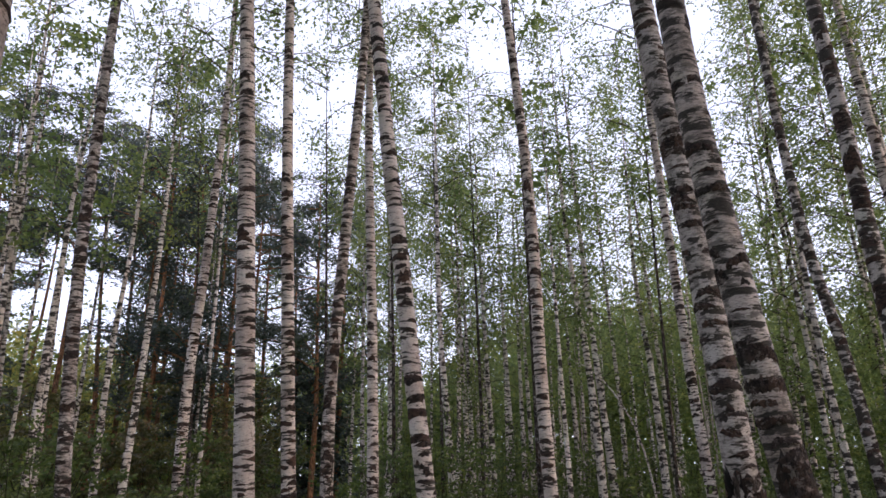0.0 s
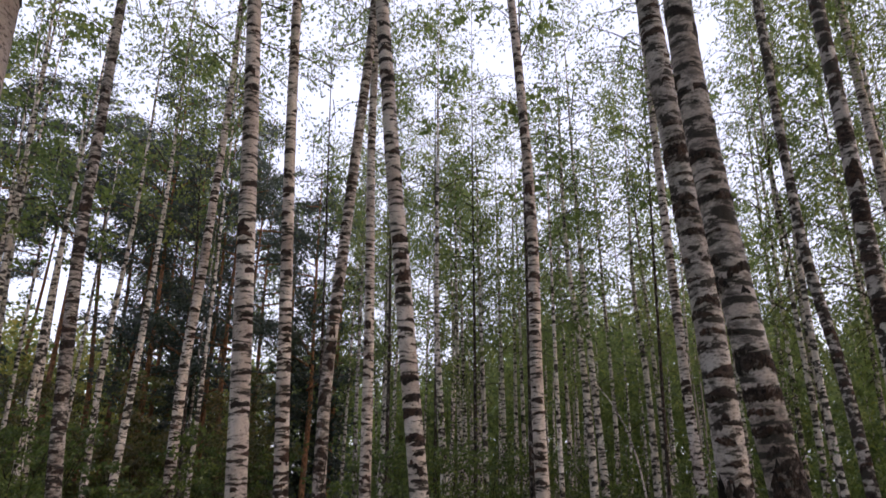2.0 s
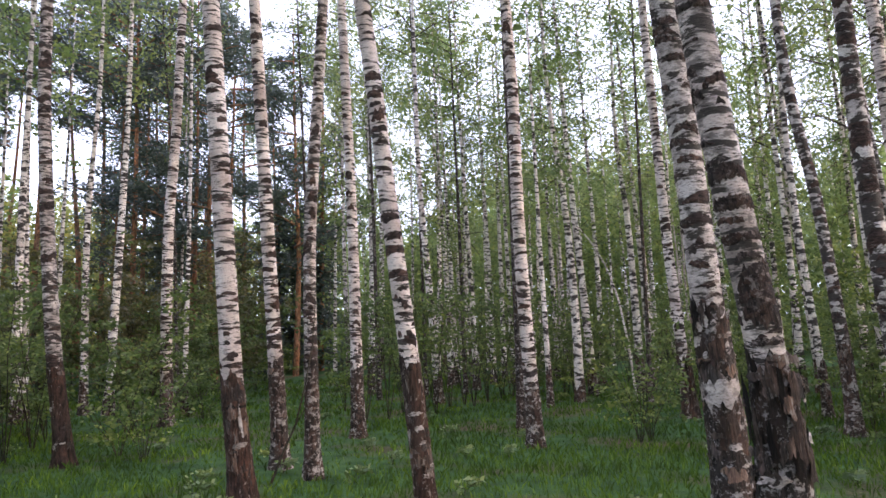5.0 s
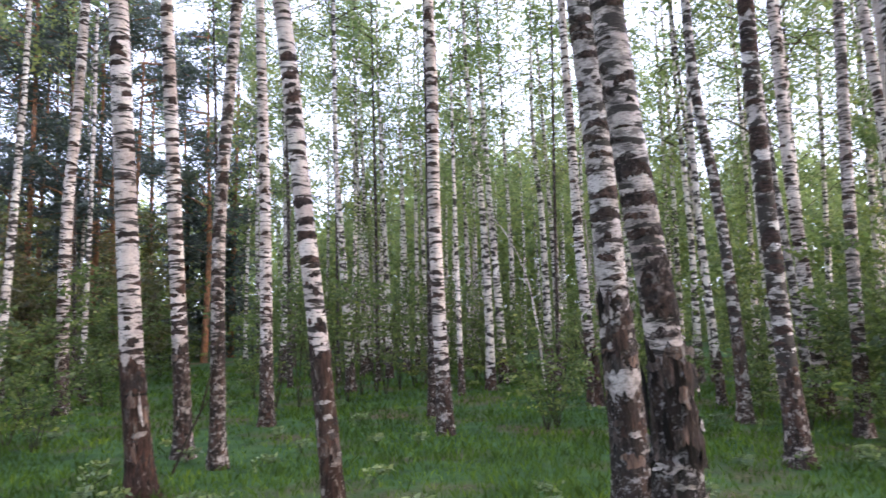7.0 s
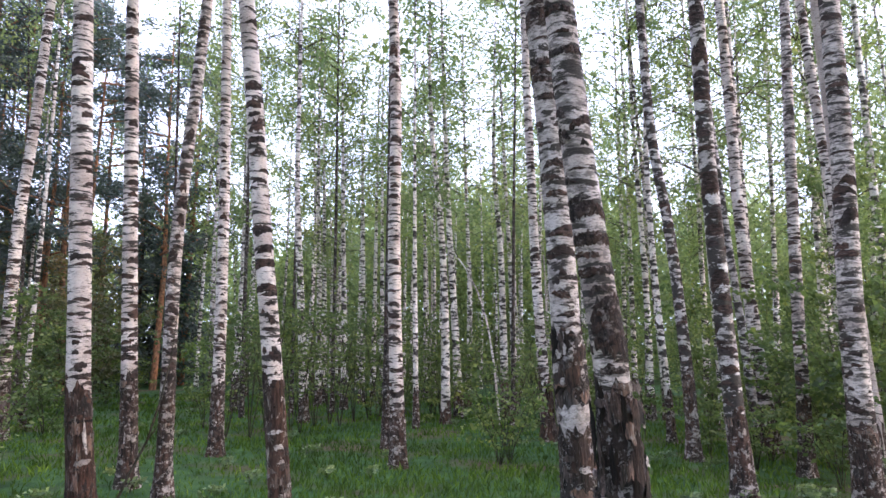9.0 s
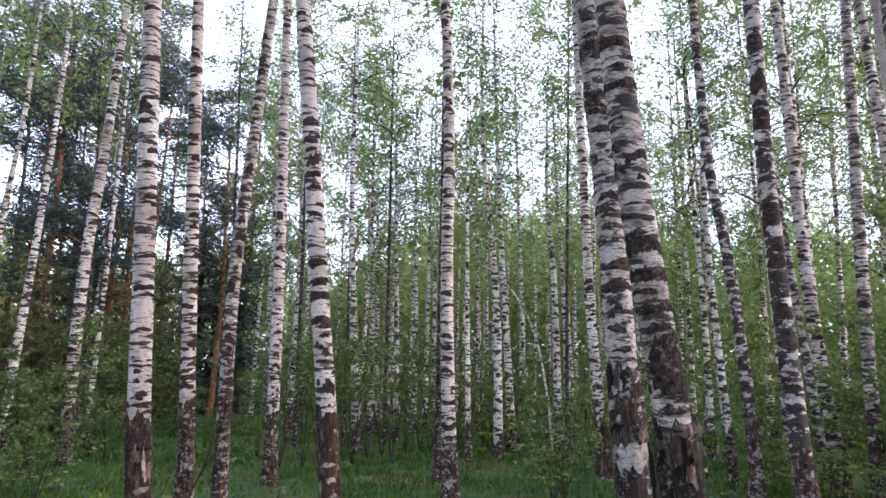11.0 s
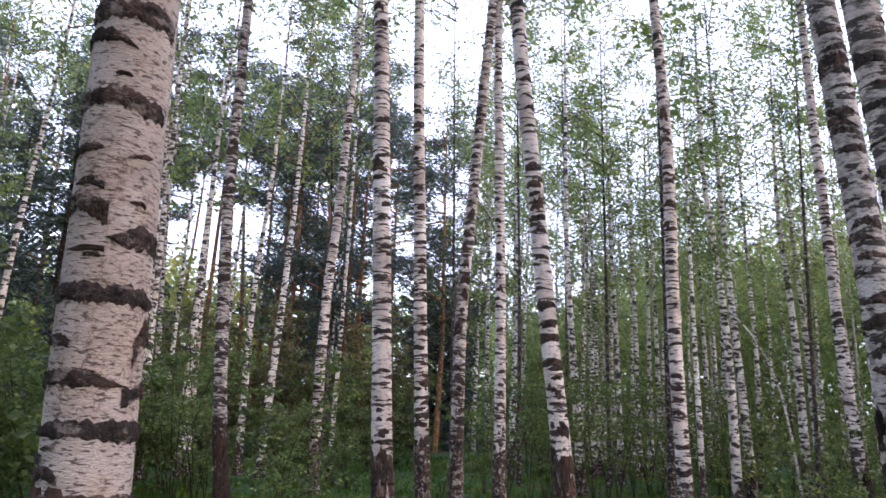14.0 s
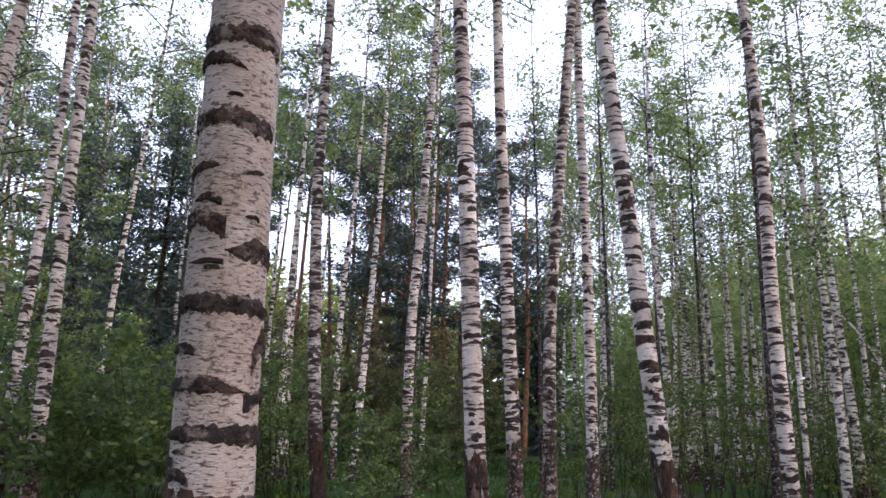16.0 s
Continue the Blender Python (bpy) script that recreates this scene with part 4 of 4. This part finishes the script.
# ---- the stand behind them ----
GLADES = ((-22, -19.5), (-31, -29), (8, 11), (32, 41))  # bearings along which the stand is open
rng = np.random.default_rng(11)
count = 0
while count < 84:
    d, a = math.sqrt(rng.uniform(19**2, 46**2)), radians(rng.uniform(-48, 62))
    x, y = -d * math.sin(a), d * math.cos(a)
    if (a > radians(17) and d > 21 and rng.uniform() < 0.70) or any(lo < math.degrees(a) < hi for lo, hi in GLADES):
        continue
    if min((x - p) ** 2 + (y - q) ** 2 for p, q in TAKEN) < 1.1**2:
        continue
    lean = rng.normal(0, 0.025)
    if -17 < math.degrees(a) < 14 and rng.uniform() < 0.3:
        continue
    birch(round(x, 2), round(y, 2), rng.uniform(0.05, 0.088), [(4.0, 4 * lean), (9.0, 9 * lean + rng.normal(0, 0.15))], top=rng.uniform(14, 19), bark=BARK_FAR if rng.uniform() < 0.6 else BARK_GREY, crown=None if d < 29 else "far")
    count += 1
for k in range(18):  # thin stems close together in the middle distance
    a, d = radians(-15 + 23 * ((k * 0.618) % 1)), 22 + 13 * ((k * 0.414) % 1)
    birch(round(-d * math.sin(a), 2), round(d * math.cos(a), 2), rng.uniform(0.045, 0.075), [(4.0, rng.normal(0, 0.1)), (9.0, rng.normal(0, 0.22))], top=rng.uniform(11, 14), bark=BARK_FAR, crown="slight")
for a, d, tilt in ((34.9, 22.0, 0.03), (36.6, 18.2, -0.02), (38.6, 21.0, 0.02), (40.3, 16.6, -0.03)):  # a few along the open side
    birch(round(-d * math.sin(radians(a)), 2), round(d * math.cos(radians(a)), 2), rng.uniform(0.06, 0.08), [(4.0, 4 * tilt), (9.0, 9 * tilt)], top=13.0, crown="slight")
for k in range(26):  # more of them far behind
    a, d = radians(-15 + 22 * ((k * 0.618 + 0.31) % 1)), 27 + 15 * ((k * 0.755) % 1)
    birch(round(-d * math.sin(a), 2), round(d * math.cos(a), 2), rng.uniform(0.05, 0.08), [(4.0, rng.normal(0, 0.1)), (9.0, rng.normal(0, 0.2))], top=rng.uniform(8.5, 10.5), bark=BARK_FAR if k % 3 else BARK_PINK, crown="slight")
for x, y, crown in ((-13.2, 11.0, "tall"), (-16.8, 10.2, "mid"), (-12.0, 13.6, "slight"), (-19.0, 14.5, "slight"), (-14.2, 8.6, "mid"), (-16.0, 8.0, "mid"), (-18.6, 11.4, "mid"), (-20.5, 12.4, "mid"), (-13.0, 9.4, "tall"), (-3.4, 26.5, "tall"), (-5.3, 25.5, "tall"), (-4.9, 30.0, "tall"), (-2.7, 30.5, "tall"), (6.3, 14.0, "mid"), (7.3, 14.6, "mid"), (8.9, 14.1, "mid"), (10.1, 15.2, "mid"), (6.4, 19.6, "mid"), (8.5, 17.2, "thin"), (10.9, 17.8, "mid"), (12.2, 16.4, "mid"), (9.3, 21.5, "mid"), (12.8, 20.5, "far"), (8.6, 12.2, "thin"), (11.0, 12.6, "mid")):
    birch(x, y, rng.uniform(0.06, 0.085), [(5.0, rng.normal(-0.02 * x, 0.1)), (10.0, rng.normal(-0.03 * x, 0.15))], top=rng.uniform(15, 18), crown=crown)
# the stand goes on unseen beside and behind the camera, added to shade the view
for k in range(80):
    a, d = radians(70 + (k % 40) * 5.6 + rng.uniform(-2, 2)), rng.uniform(6, 15) + (k // 40) * 10
    birch(round(-d * math.sin(a), 2), round(d * math.cos(a), 2), rng.uniform(0.08, 0.12), [(6.0, rng.normal(0, 0.2))], top=rng.uniform(17, 20), crown="rear")


# ---- pines ----
def pine_crown(seed, height, low, spread):
    rng = np.random.default_rng(seed)
    wood, centres = [], []
    for k in range(24):
        z = low + (height - low) * (k + rng.uniform(0, 1)) / 24
        share = (z - low) / (height - low)
        reach = spread * (1.05 - 0.7 * share) * rng.uniform(0.45, 1.15)
        a = rng.uniform(0, 6.283)
        out = np.array([math.cos(a), math.sin(a), 0])
        s = np.linspace(0, 1, 5)
        line = np.array([0, 0, z]) + out * (s * reach)[:, None] + np.array([0, 0, 1]) * (reach * (0.3 * s - 0.12 * s**2))[:, None]
        wood.append(tube(line, 0.012 + 0.02 * reach * (1 - s), 4))
        for puff in range(3 + int(1.3 * reach)):
            u = rng.uniform(0.35, 1.05)
            c = np.array([np.interp(u, s, line[:, i]) for i in range(3)]) + rng.normal(0, 0.25, 3) * np.array([1, 1, 0.4])
            centres.append(c + rng.normal(0, 1, (72, 3)) * np.array([0.30, 0.30, 0.13]) * rng.uniform(0.7, 1.3))
    wv, wf = joined(wood)
    lv, lf = leaves_at(np.concatenate(centres), 0.20, rng, droop=-0.25, slim=0.29, small=True)
    return mesh_of("branchwork", wv, wf, PINE_BARK), mesh_of("crown", lv, lf, NEEDLE, smooth=False)


PINES = [(17.0, *pine_crown(41, 17.0, 8.0, 2.4)), (19.0, *pine_crown(42, 19.0, 11.0, 2.7)), (15.0, *pine_crown(43, 15.0, 4.0, 2.6))]


def pine(x, y, r, kind):
    TREE_SEED[0] += 1
    rng = np.random.default_rng(TREE_SEED[0])
    h, wood, leaf = PINES[kind]
    z0 = ground_height(x, y)
    tree = root("pine_tree", x, y, z0, "tall pine with reddish bark and dark needles", "tree", "pines behind the birches", rng.uniform(0, 360))
    line = smooth_line([(5.0, rng.normal(0, 0.12)), (10.0, rng.normal(0, 0.2))], h, 0.5, rng)
    v, f = tube(line, r * np.clip(1 - line[:, 2] / (h * 1.1), 0.08, 1), 10, rng, 0.03)
    part("trunk", mesh_of("trunk", v, f, PINE_BARK), tree, label="reddish pine bark")
    tagged(part("branchwork", wood, tree), kind="stuff")
    part("crown", leaf, tree, label="dark green pine needles")


# bearing from the y axis and distance; the crowns begin higher where the far wood shows beneath them
for low_crown, places in ((2, ((16.4, 33), (18.3, 30), (19.6, 36), (24.2, 30), (26.0, 34), (27.6, 29), (29.4, 33), (31.2, 30), (44.5, 34), (47.6, 31), (51.0, 30), (57.0, 30))), (0, ((22.0, 38), (25.1, 40), (28.3, 37), (30.4, 41), (42.0, 38), (54.0, 31), (60.0, 33))), (1, ((25.6, 30), (30.0, 29), (33.6, 36), (36.2, 33), (39.6, 34), (23.1, 34), (32.0, 37), (38.0, 41), (41.3, 35), (46.0, 36), (52.3, 38), (56.0, 42)))):
    for a, d in places:
        pine(round(-d * math.sin(radians(a)), 2), round(d * math.cos(radians(a)), 2), rng.uniform(0.11, 0.16), low_crown)


def spruce(x, y, height, needles=26, size=0.28):
    """A dense dark spruce: whorls of drooping boughs down to the ground."""
    TREE_SEED[0] += 1
    rng = np.random.default_rng(TREE_SEED[0])
    tree = root("spruce_tree", x, y, ground_height(x, y), "dense dark spruce with drooping boughs", "tree", "spruces among the pines")
    line = smooth_line([(4.0, 0.0)], height, 0.6, rng)
    v, f = tube(line, 0.13 * np.clip(1 - line[:, 2] / (height * 1.03), 0.05, 1), 8, rng, 0.03)
    part("trunk", mesh_of("trunk", v, f, TWIG), tree)
    wood, centres = [], []
    z = 0.6
    while z < height:
        share = z / height
        for k in range(5):
            reach = (0.35 + 2.3 * (1 - share)) * rng.uniform(0.65, 1.1)
            a = rng.uniform(0, 6.283)
            s = np.linspace(0, 1, 5)
            out = np.array([math.cos(a), math.sin(a), 0])
            bough = np.array([0, 0, z]) + out * (s * reach)[:, None] + np.array([0, 0, 1]) * (reach * (0.12 * s - 0.38 * s**2))[:, None]
            wood.append(tube(bough, 0.006 + 0.012 * reach * (1 - s), 3))
            n = int(needles * reach)
            u = rng.uniform(0.15, 1.0, n)
            at = np.stack([np.interp(u, s, bough[:, c]) for c in range(3)], 1)
            centres.append(at + rng.normal(0, 1, (n, 3)) * np.array([0.17, 0.17, 0.09]))
        z += rng.uniform(0.22, 0.42)
    wv, wf = joined(wood)
    tagged(part("branchwork", mesh_of("branchwork", wv, wf, TWIG), tree), kind="stuff")
    lv, lf = leaves_at(np.concatenate(centres), size, rng, 0.35, 0.38, True)
    part("crown", mesh_of("crown", lv, lf, NEEDLE, smooth=False), tree, label="dark blue-green spruce needles")


for a, d, h in ((27.6, 36, 10), (19.5, 33, 9), (17.2, 33, 8.0), (46.6, 21, 10.4), (49.6, 23, 9.8), (44.3, 26, 8.5), (52.5, 20, 8), (40.5, 28, 7.5)):
    spruce(round(-d * math.sin(radians(a)), 2), round(d * math.cos(radians(a)), 2), h, *((52, 0.18) if a > 44 else ()))


# ---- shrubs and young trees of the undergrowth ----
def shrub_kind(seed, height, spread, stems, leaves, size, leaf, name="shrub", label="leafy green shrub with thin dark stems", group="undergrowth shrubs"):
    """Thin bowed stems with flat side sprays of leaves, layer over layer."""
    rng = np.random.default_rng(seed)
    tree = root(name, 0, 0, -50, label, "shrub" if name == "shrub" else "plant" if name == "low_plant" else "tree", group)
    centres = []
    grown = height / 2.8
    for k in range(stems):
        a = rng.uniform(0, 6.283)
        reach, h = spread * rng.uniform(0.4, 1.1), height * rng.uniform(0.55, 1.05)
        s = np.linspace(0, 1, 6)
        line = np.stack([math.cos(a) * reach * s**1.2, math.sin(a) * reach * s**1.2, h * (1.12 * s - 0.12 * s**3)], 1) + rng.normal(0, 0.05, (6, 3)) * s[:, None] * min(1, grown)
        line[0, 2] = -0.1
        pieces = [tube(line, 0.0025 + 0.0062 * (1 - s) * grown**0.6, 3)]
        sprays = max(4, round(3.4 * h))
        n = max(1, int(leaves / stems / sprays))
        for b in range(sprays):
            u = rng.uniform(0.22, 1.0)
            p = np.array([np.interp(u, s, line[:, i]) for i in range(3)])
            t = rng.uniform(0, 6.283)
            ln = min(rng.uniform(0.35, 0.8) * (1.15 - 0.6 * u), 0.4 * height)
            q = p + np.array([math.cos(t) * ln, math.sin(t) * ln, ln * rng.uniform(-0.15, 0.4)])
            if b % 2 == 0:
                pieces.append(tube(np.stack([p, q]), [0.0035, 0.0015], 3))
            w = rng.uniform(0.1, 1.1, (n, 1))
            centres.append(p + (q - p) * w + rng.normal(0, 1, (n, 3)) * np.array([0.085, 0.085, 0.04]) * min(1, grown + 0.2))
        v, f = joined(pieces)
        part("stem", mesh_of("stem", v, f, STEM), tree)
    v, f = leaves_at(np.concatenate(centres), size, rng, 0.15, 0.6)
    part("foliage", mesh_of("foliage", v, f, leaf, smooth=False), tree)
    return tree


SHRUBS = [
    shrub_kind(61, 2.0, 0.9, 4, 900, 0.085, LEAF_SHRUB),
    shrub_kind(62, 3.0, 1.0, 4, 1500, 0.09, LEAF_SHRUB),
    shrub_kind(63, 4.4, 1.2, 4, 2000, 0.095, LEAF_DARK),
    shrub_kind(64, 1.3, 0.8, 5, 560, 0.08, LEAF_SHRUB),
    shrub_kind(65, 6.5, 1.3, 3, 2400, 0.085, LEAF_BIRCH, "young_tree", "slim young tree with dark stems and light leaves", "young trees under the birches"),
    shrub_kind(69, 1.7, 0.9, 7, 420, 0.075, LEAF_SHRUB, label="sparse shrub of forked dark stems with few leaves"),
    shrub_kind(66, 0.24, 0.2, 2, 56, 0.07, LEAF_PALE, "low_plant", "low broad-leaved green plant in the grass", "low plants in the grass"),
    shrub_kind(67, 4.8, 1.4, 5, 1500, 0.13, LEAF_DRY, "shrub", "tall brownish dry shrub below the pines", "dry shrubs below the pines"),
    shrub_kind(68, 2.9, 1.2, 5, 1500, 0.105, LEAF_DARK, label="dense dark green shrub with many thin stems"),
    shrub_kind(70, 3.3, 1.1, 5, 520, 0.08, LEAF_SHRUB, label="thin airy shrub with scattered leaves"),
]
SPARSE, AIRY = 5, 9
LOW, DRY, DENSE = 6, 7, 8
first_use = [True] * len(SHRUBS)


def shrub(kind, x, y, turn):
    m = pose(x, y, ground_height(x, y), 0, 0, turn)
    if first_use[kind]:
        first_use[kind] = False
        SHRUBS[kind].matrix_basis = m
        return SHRUBS[kind]
    return copy_thing(SHRUBS[kind], m)


shrub(SPARSE, 1.42, 10.4, 20)
shrub(SPARSE, 1.6, 10.6, 200)
shrub(3, 5.3, 8.6, 250)
shrub(AIRY, -7.2, 9.3, 70)
shrub(DENSE, -9.1, 11.5, 70)
shrub(DENSE, -10.2, 12.4, 160)
for x, y, kind in ((-8.0, 11.3, 0), (-7.1, 12.4, DENSE), (-8.9, 10.3, AIRY), (-9.7, 11.4, 1)):
    shrub(kind, x, y, x * 91 % 360)
shrub(SPARSE, -5.9, 9.9, 140)
shrub(SPARSE, -5.2, 9.3, 40)
count = 0
# DENSE at the right: the shade there is put into its darker leaf colour
for x, y, kind in ((-8.6, 6.6, DENSE), (-9.6, 7.6, DENSE), (-7.9, 7.4, DENSE), (-10.8, 6.3, 2), (-9.2, 9.0, DENSE), (-11.2, 9.2, DENSE), (-7.6, 10.4, AIRY), (-8.6, 11.6, SPARSE), (-11.8, 7.6, 4), (-13.4, 7.2, 4), (-12.6, 9.8, 4), (6.6, 8.6, DENSE), (7.4, 9.4, 2), (6.1, 10.2, 3), (7.9, 10.9, DENSE), (-12.2, 7.0, DENSE), (-10.0, 10.2, DENSE)):
    shrub(kind, x, y, x * 77 % 360)
for k in range(34):
    a, d = radians(-18 + 33 * ((k * 0.618) % 1)), 13.2 + 11 * ((k * 0.379) % 1)
    shrub(AIRY, round(-d * math.sin(a), 2), round(d * math.cos(a), 2), k * 77 % 360)
# DENSE again gives these shrubs their shade by leaf colour
for x, y, kind in ((6.1, 8.9, DENSE), (5.9, 9.6, 0), (6.5, 11.0, DENSE), (5.0, 10.1, 3), (7.2, 11.6, 1), (5.6, 7.6, 3), (6.6, 9.9, AIRY)):
    shrub(kind, x, y, x * 57 % 360)
while count < 165:
    d, a = rng.uniform(11.5, 34), rng.uniform(-46, 60)
    if d < 13.5 and abs(a) < 16 or d < 15.5 and 16 <= a < 38:
        continue
    x, y = -d * math.sin(radians(a)), d * math.cos(radians(a))
    if min((x - p) ** 2 + (y - q) ** 2 for p, q in TAKEN) < 0.5**2:
        continue
    if a > 38:
        kinds = (0, 1, 1, 3, DENSE)
    elif a > 14:
        kinds = (0, 3, SPARSE, AIRY) if d < 19 else (0, 3, AIRY, 1, DENSE)
    elif a > -17:  # low and open, so that the far trunks show
        kinds = (3, 3, 0, SPARSE) if d < 24 else (0, 3, 1)
    else:
        kinds = (0, 1, 1, 3, SPARSE, 2, 4)
    shrub(int(rng.choice(kinds)), round(x, 2), round(y, 2), rng.uniform(0, 360))
    count += 1

for x, y in ((-2.95, 6.45), (-3.25, 6.6), (-0.45, 5.9), (-0.3, 6.1), (4.3, 7.1), (4.75, 7.3), (5.1, 7.6), (4.6, 7.75), (5.45, 7.9), (3.7, 7.5), (5.9, 9.2), (-3.0, 8.5), (2.2, 7.4), (0.9, 6.3), (-1.9, 6.0)):
    shrub(LOW, x, y, x * 131 % 360)
for k in range(34):
    d, a = rng.uniform(21, 31), radians(rng.uniform(20, 41))
    shrub(DRY, round(-d * math.sin(a), 2), round(d * math.cos(a), 2), rng.uniform(0, 360))
for k in range(70):
    d, a = rng.uniform(6, 19), radians(rng.uniform(-36, 52))
    shrub(LOW, round(-d * math.sin(a), 2), round(d * math.cos(a), 2), rng.uniform(0, 360))


# ---- a young birch bowed over by snow ----
def bent_birch():
    s = np.linspace(0, 1, 22)
    keys = np.array([(0.0, 2.2, -0.2), (0.18, 2.08, 1.2), (0.36, 1.93, 2.2), (0.5, 1.72, 2.9), (0.65, 1.42, 3.48), (0.78, 1.13, 3.86), (0.9, 0.84, 4.12), (1.0, 0.55, 4.24)])
    line = np.stack([np.interp(s, keys[:, 0], keys[:, 1]), 16 + 0.25 * s, np.interp(s, keys[:, 0], keys[:, 2])], 1)
    line -= np.array([2.2, 16, 0])
    tree = root("bent_birch", 2.2, 16, 0, "thin pale birch stem bowed over in an arch", "tree", "")
    v, f = tube(line, 0.027 * (1 - 0.6 * s), 8)
    part("trunk", mesh_of("trunk", v, f, BARK_NEAR), tree)
    twigs = []
    for k in range(7):
        p = line[10 + k]
        q = p + np.array([0.3 * math.cos(k * 2.1), 0.3 * math.sin(k * 2.1), 0.25])
        twigs.append(tube(np.linspace(p, q, 3), [0.008, 0.006, 0.003], 4))
    v, f = joined(twigs)
    tagged(part("twigwork", mesh_of("twigwork", v, f, TWIG), tree), kind="stuff")


bent_birch()

# ---- a dead stick leaning between two birches ----
def dead_stick():
    line = np.array([(0.0, 0.0, -0.05), (0.12, 0.1, 0.3), (0.26, 0.15, 0.62), (0.36, 0.2, 1.05), (0.44, 0.22, 1.5), (0.47, 0.25, 1.95)])
    stick = root("dead_stick", -2.95, 7.9, 0, "thin dark dead stick leaning in the grass", "stick", "")
    v, f = tube(line, [0.016, 0.014, 0.012, 0.010, 0.007, 0.004], 6)
    part("stem", mesh_of("stem", v, f, STEM), stick)
    v, f = tube(line[2] + np.array([(0, 0, 0), (0.10, 0.02, 0.16), (0.13, 0.03, 0.34)]), [0.008, 0.006, 0.003], 5)
    part("side_twig", mesh_of("side_twig", v, f, STEM), stick)


dead_stick()

# ---- far woods ----
# how high the wood's edge stands, bearing by bearing, in degrees over the eye
SKYLINE = ((-180, 13), (-60, 13), (-33, 12.5), (-30, 9), (-27.5, 14), (-22.5, 13.5), (-20.7, 9.5), (-18.5, 14.5), (-6, 15.5), (2, 13.5), (7, 11), (9.3, 8.2), (12, 9.5), (15, 11.5), (21, 11), (28, 9.8), (33, 11.5), (38, 12.2), (43, 11.5), (48, 12), (60, 13), (180, 13))


def far_woods():
    """The wood's far side: leafy masses of uneven height all round, densest below."""
    rng = np.random.default_rng(77)
    centres, sizes, yellow = [], [], []
    bearings, heights = zip(*SKYLINE)
    for k in range(1300):
        layer = 0 if k < 720 else 1 if k < 980 else 2  # in front; deeper; beside and behind, unseen, added to hold off low light
        a = rng.uniform(-52, 12) if layer < 2 and k % 5 < 3 else rng.uniform(8, 72) if layer < 2 else rng.uniform(72, 308)
        d = rng.uniform(60, 80) if layer == 1 else rng.uniform(36, 58)
        bearing = a if a < 180 else a - 360
        h = (1.6 + d * math.tan(radians(float(np.interp(bearing, bearings, heights))))) * rng.uniform(0.62, 1.0)
        x, y = -d * math.sin(radians(a)), d * math.cos(radians(a))
        n = (320, 140, 40)[layer]
        u = rng.uniform(0, 1, n) ** 0.85
        wide = rng.uniform(1.0, 1.9) * np.sin(np.pi * np.clip(0.22 + 0.75 * u, 0, 1))
        t = rng.uniform(0, 6.283, n)
        tuft = rng.normal(0, 1, (12, 3))[rng.integers(0, 12, n)] * 0.35 + rng.normal(0, 0.2, (n, 3))
        # this stretch of the edge looks sunlit: the sunlight is in its leaf colour
        young = layer == 0 and 23 < a < 42 and rng.uniform() < (0.7 if a > 31 else 0.5)
        (yellow if young else centres).append(np.array([x, y, ground_height(x, y)]) + tuft + np.stack([np.cos(t) * wide * rng.uniform(0.3, 1.1, n), np.sin(t) * wide, u * h * 0.93], 1))
        if not young:
            sizes.append(np.full((n, 1), (0.27, 0.5, 0.6)[layer]))
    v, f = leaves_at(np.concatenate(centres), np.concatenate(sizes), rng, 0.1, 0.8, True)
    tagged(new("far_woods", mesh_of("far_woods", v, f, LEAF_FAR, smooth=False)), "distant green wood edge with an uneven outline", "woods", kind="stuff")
    v, f = leaves_at(np.concatenate(yellow), 0.27, rng, 0.1, 0.8, True)
    tagged(new("far_thicket", mesh_of("far_thicket", v, f, LEAF_SUNLIT, smooth=False)), "distant wood edge beyond the pines, low sunlight put into its yellow leaf colour", "woods", kind="stuff")


far_woods()


# ---- grass ----
def grass():
    rng = np.random.default_rng(5)
    n = 106000
    d = 0.8 + 26.2 * rng.uniform(0, 1, n) ** 1.1
    a = np.radians(rng.uniform(-44, 56, n))
    rest = np.arange(n) < 22000  # thinner grass beside and behind the camera
    d[rest] = 13 * np.sqrt(rng.uniform(0, 1, 22000))
    a[rest] = np.radians(rng.uniform(-180, 180, 22000))
    x, y = -d * np.sin(a), d * np.cos(a)
    patch = np.array([noise.noise(Vector((p * 0.5, q * 0.5, 9.0))) for p, q in zip(x, y)])
    keep = patch > rng.uniform(-0.95, 0.2, n)
    x, y, d, patch = x[keep], y[keep], d[keep], patch[keep]
    z = np.array([ground_height(p, q) for p, q in zip(x, y)])
    h = rng.uniform(0.04, 0.13, len(x)) * (1 + 0.7 * np.clip(patch, -0.5, 1))
    w = 0.003 + 0.0006 * d
    t = rng.uniform(0, 6.283, len(x))
    lean = h * rng.uniform(0.1, 0.9, len(x))
    t2 = rng.uniform(0, 6.283, len(x))
    base = np.stack([x, y, z - 0.01], 1)
    side = np.stack([np.cos(t) * w, np.sin(t) * w, 0 * w], 1)
    tip = base + np.stack([np.cos(t2) * lean, np.sin(t2) * lean, h], 1)
    mid = base + np.stack([np.cos(t2) * lean * 0.3, np.sin(t2) * lean * 0.3, h * 0.6], 1)
    v = np.stack([base - side, base + side, mid + side * 0.8, tip, mid - side * 0.8], 1).reshape(-1, 3)
    f = np.arange(len(v)).reshape(-1, 5).tolist()
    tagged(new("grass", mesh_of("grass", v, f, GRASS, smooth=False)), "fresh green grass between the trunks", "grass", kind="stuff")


grass()
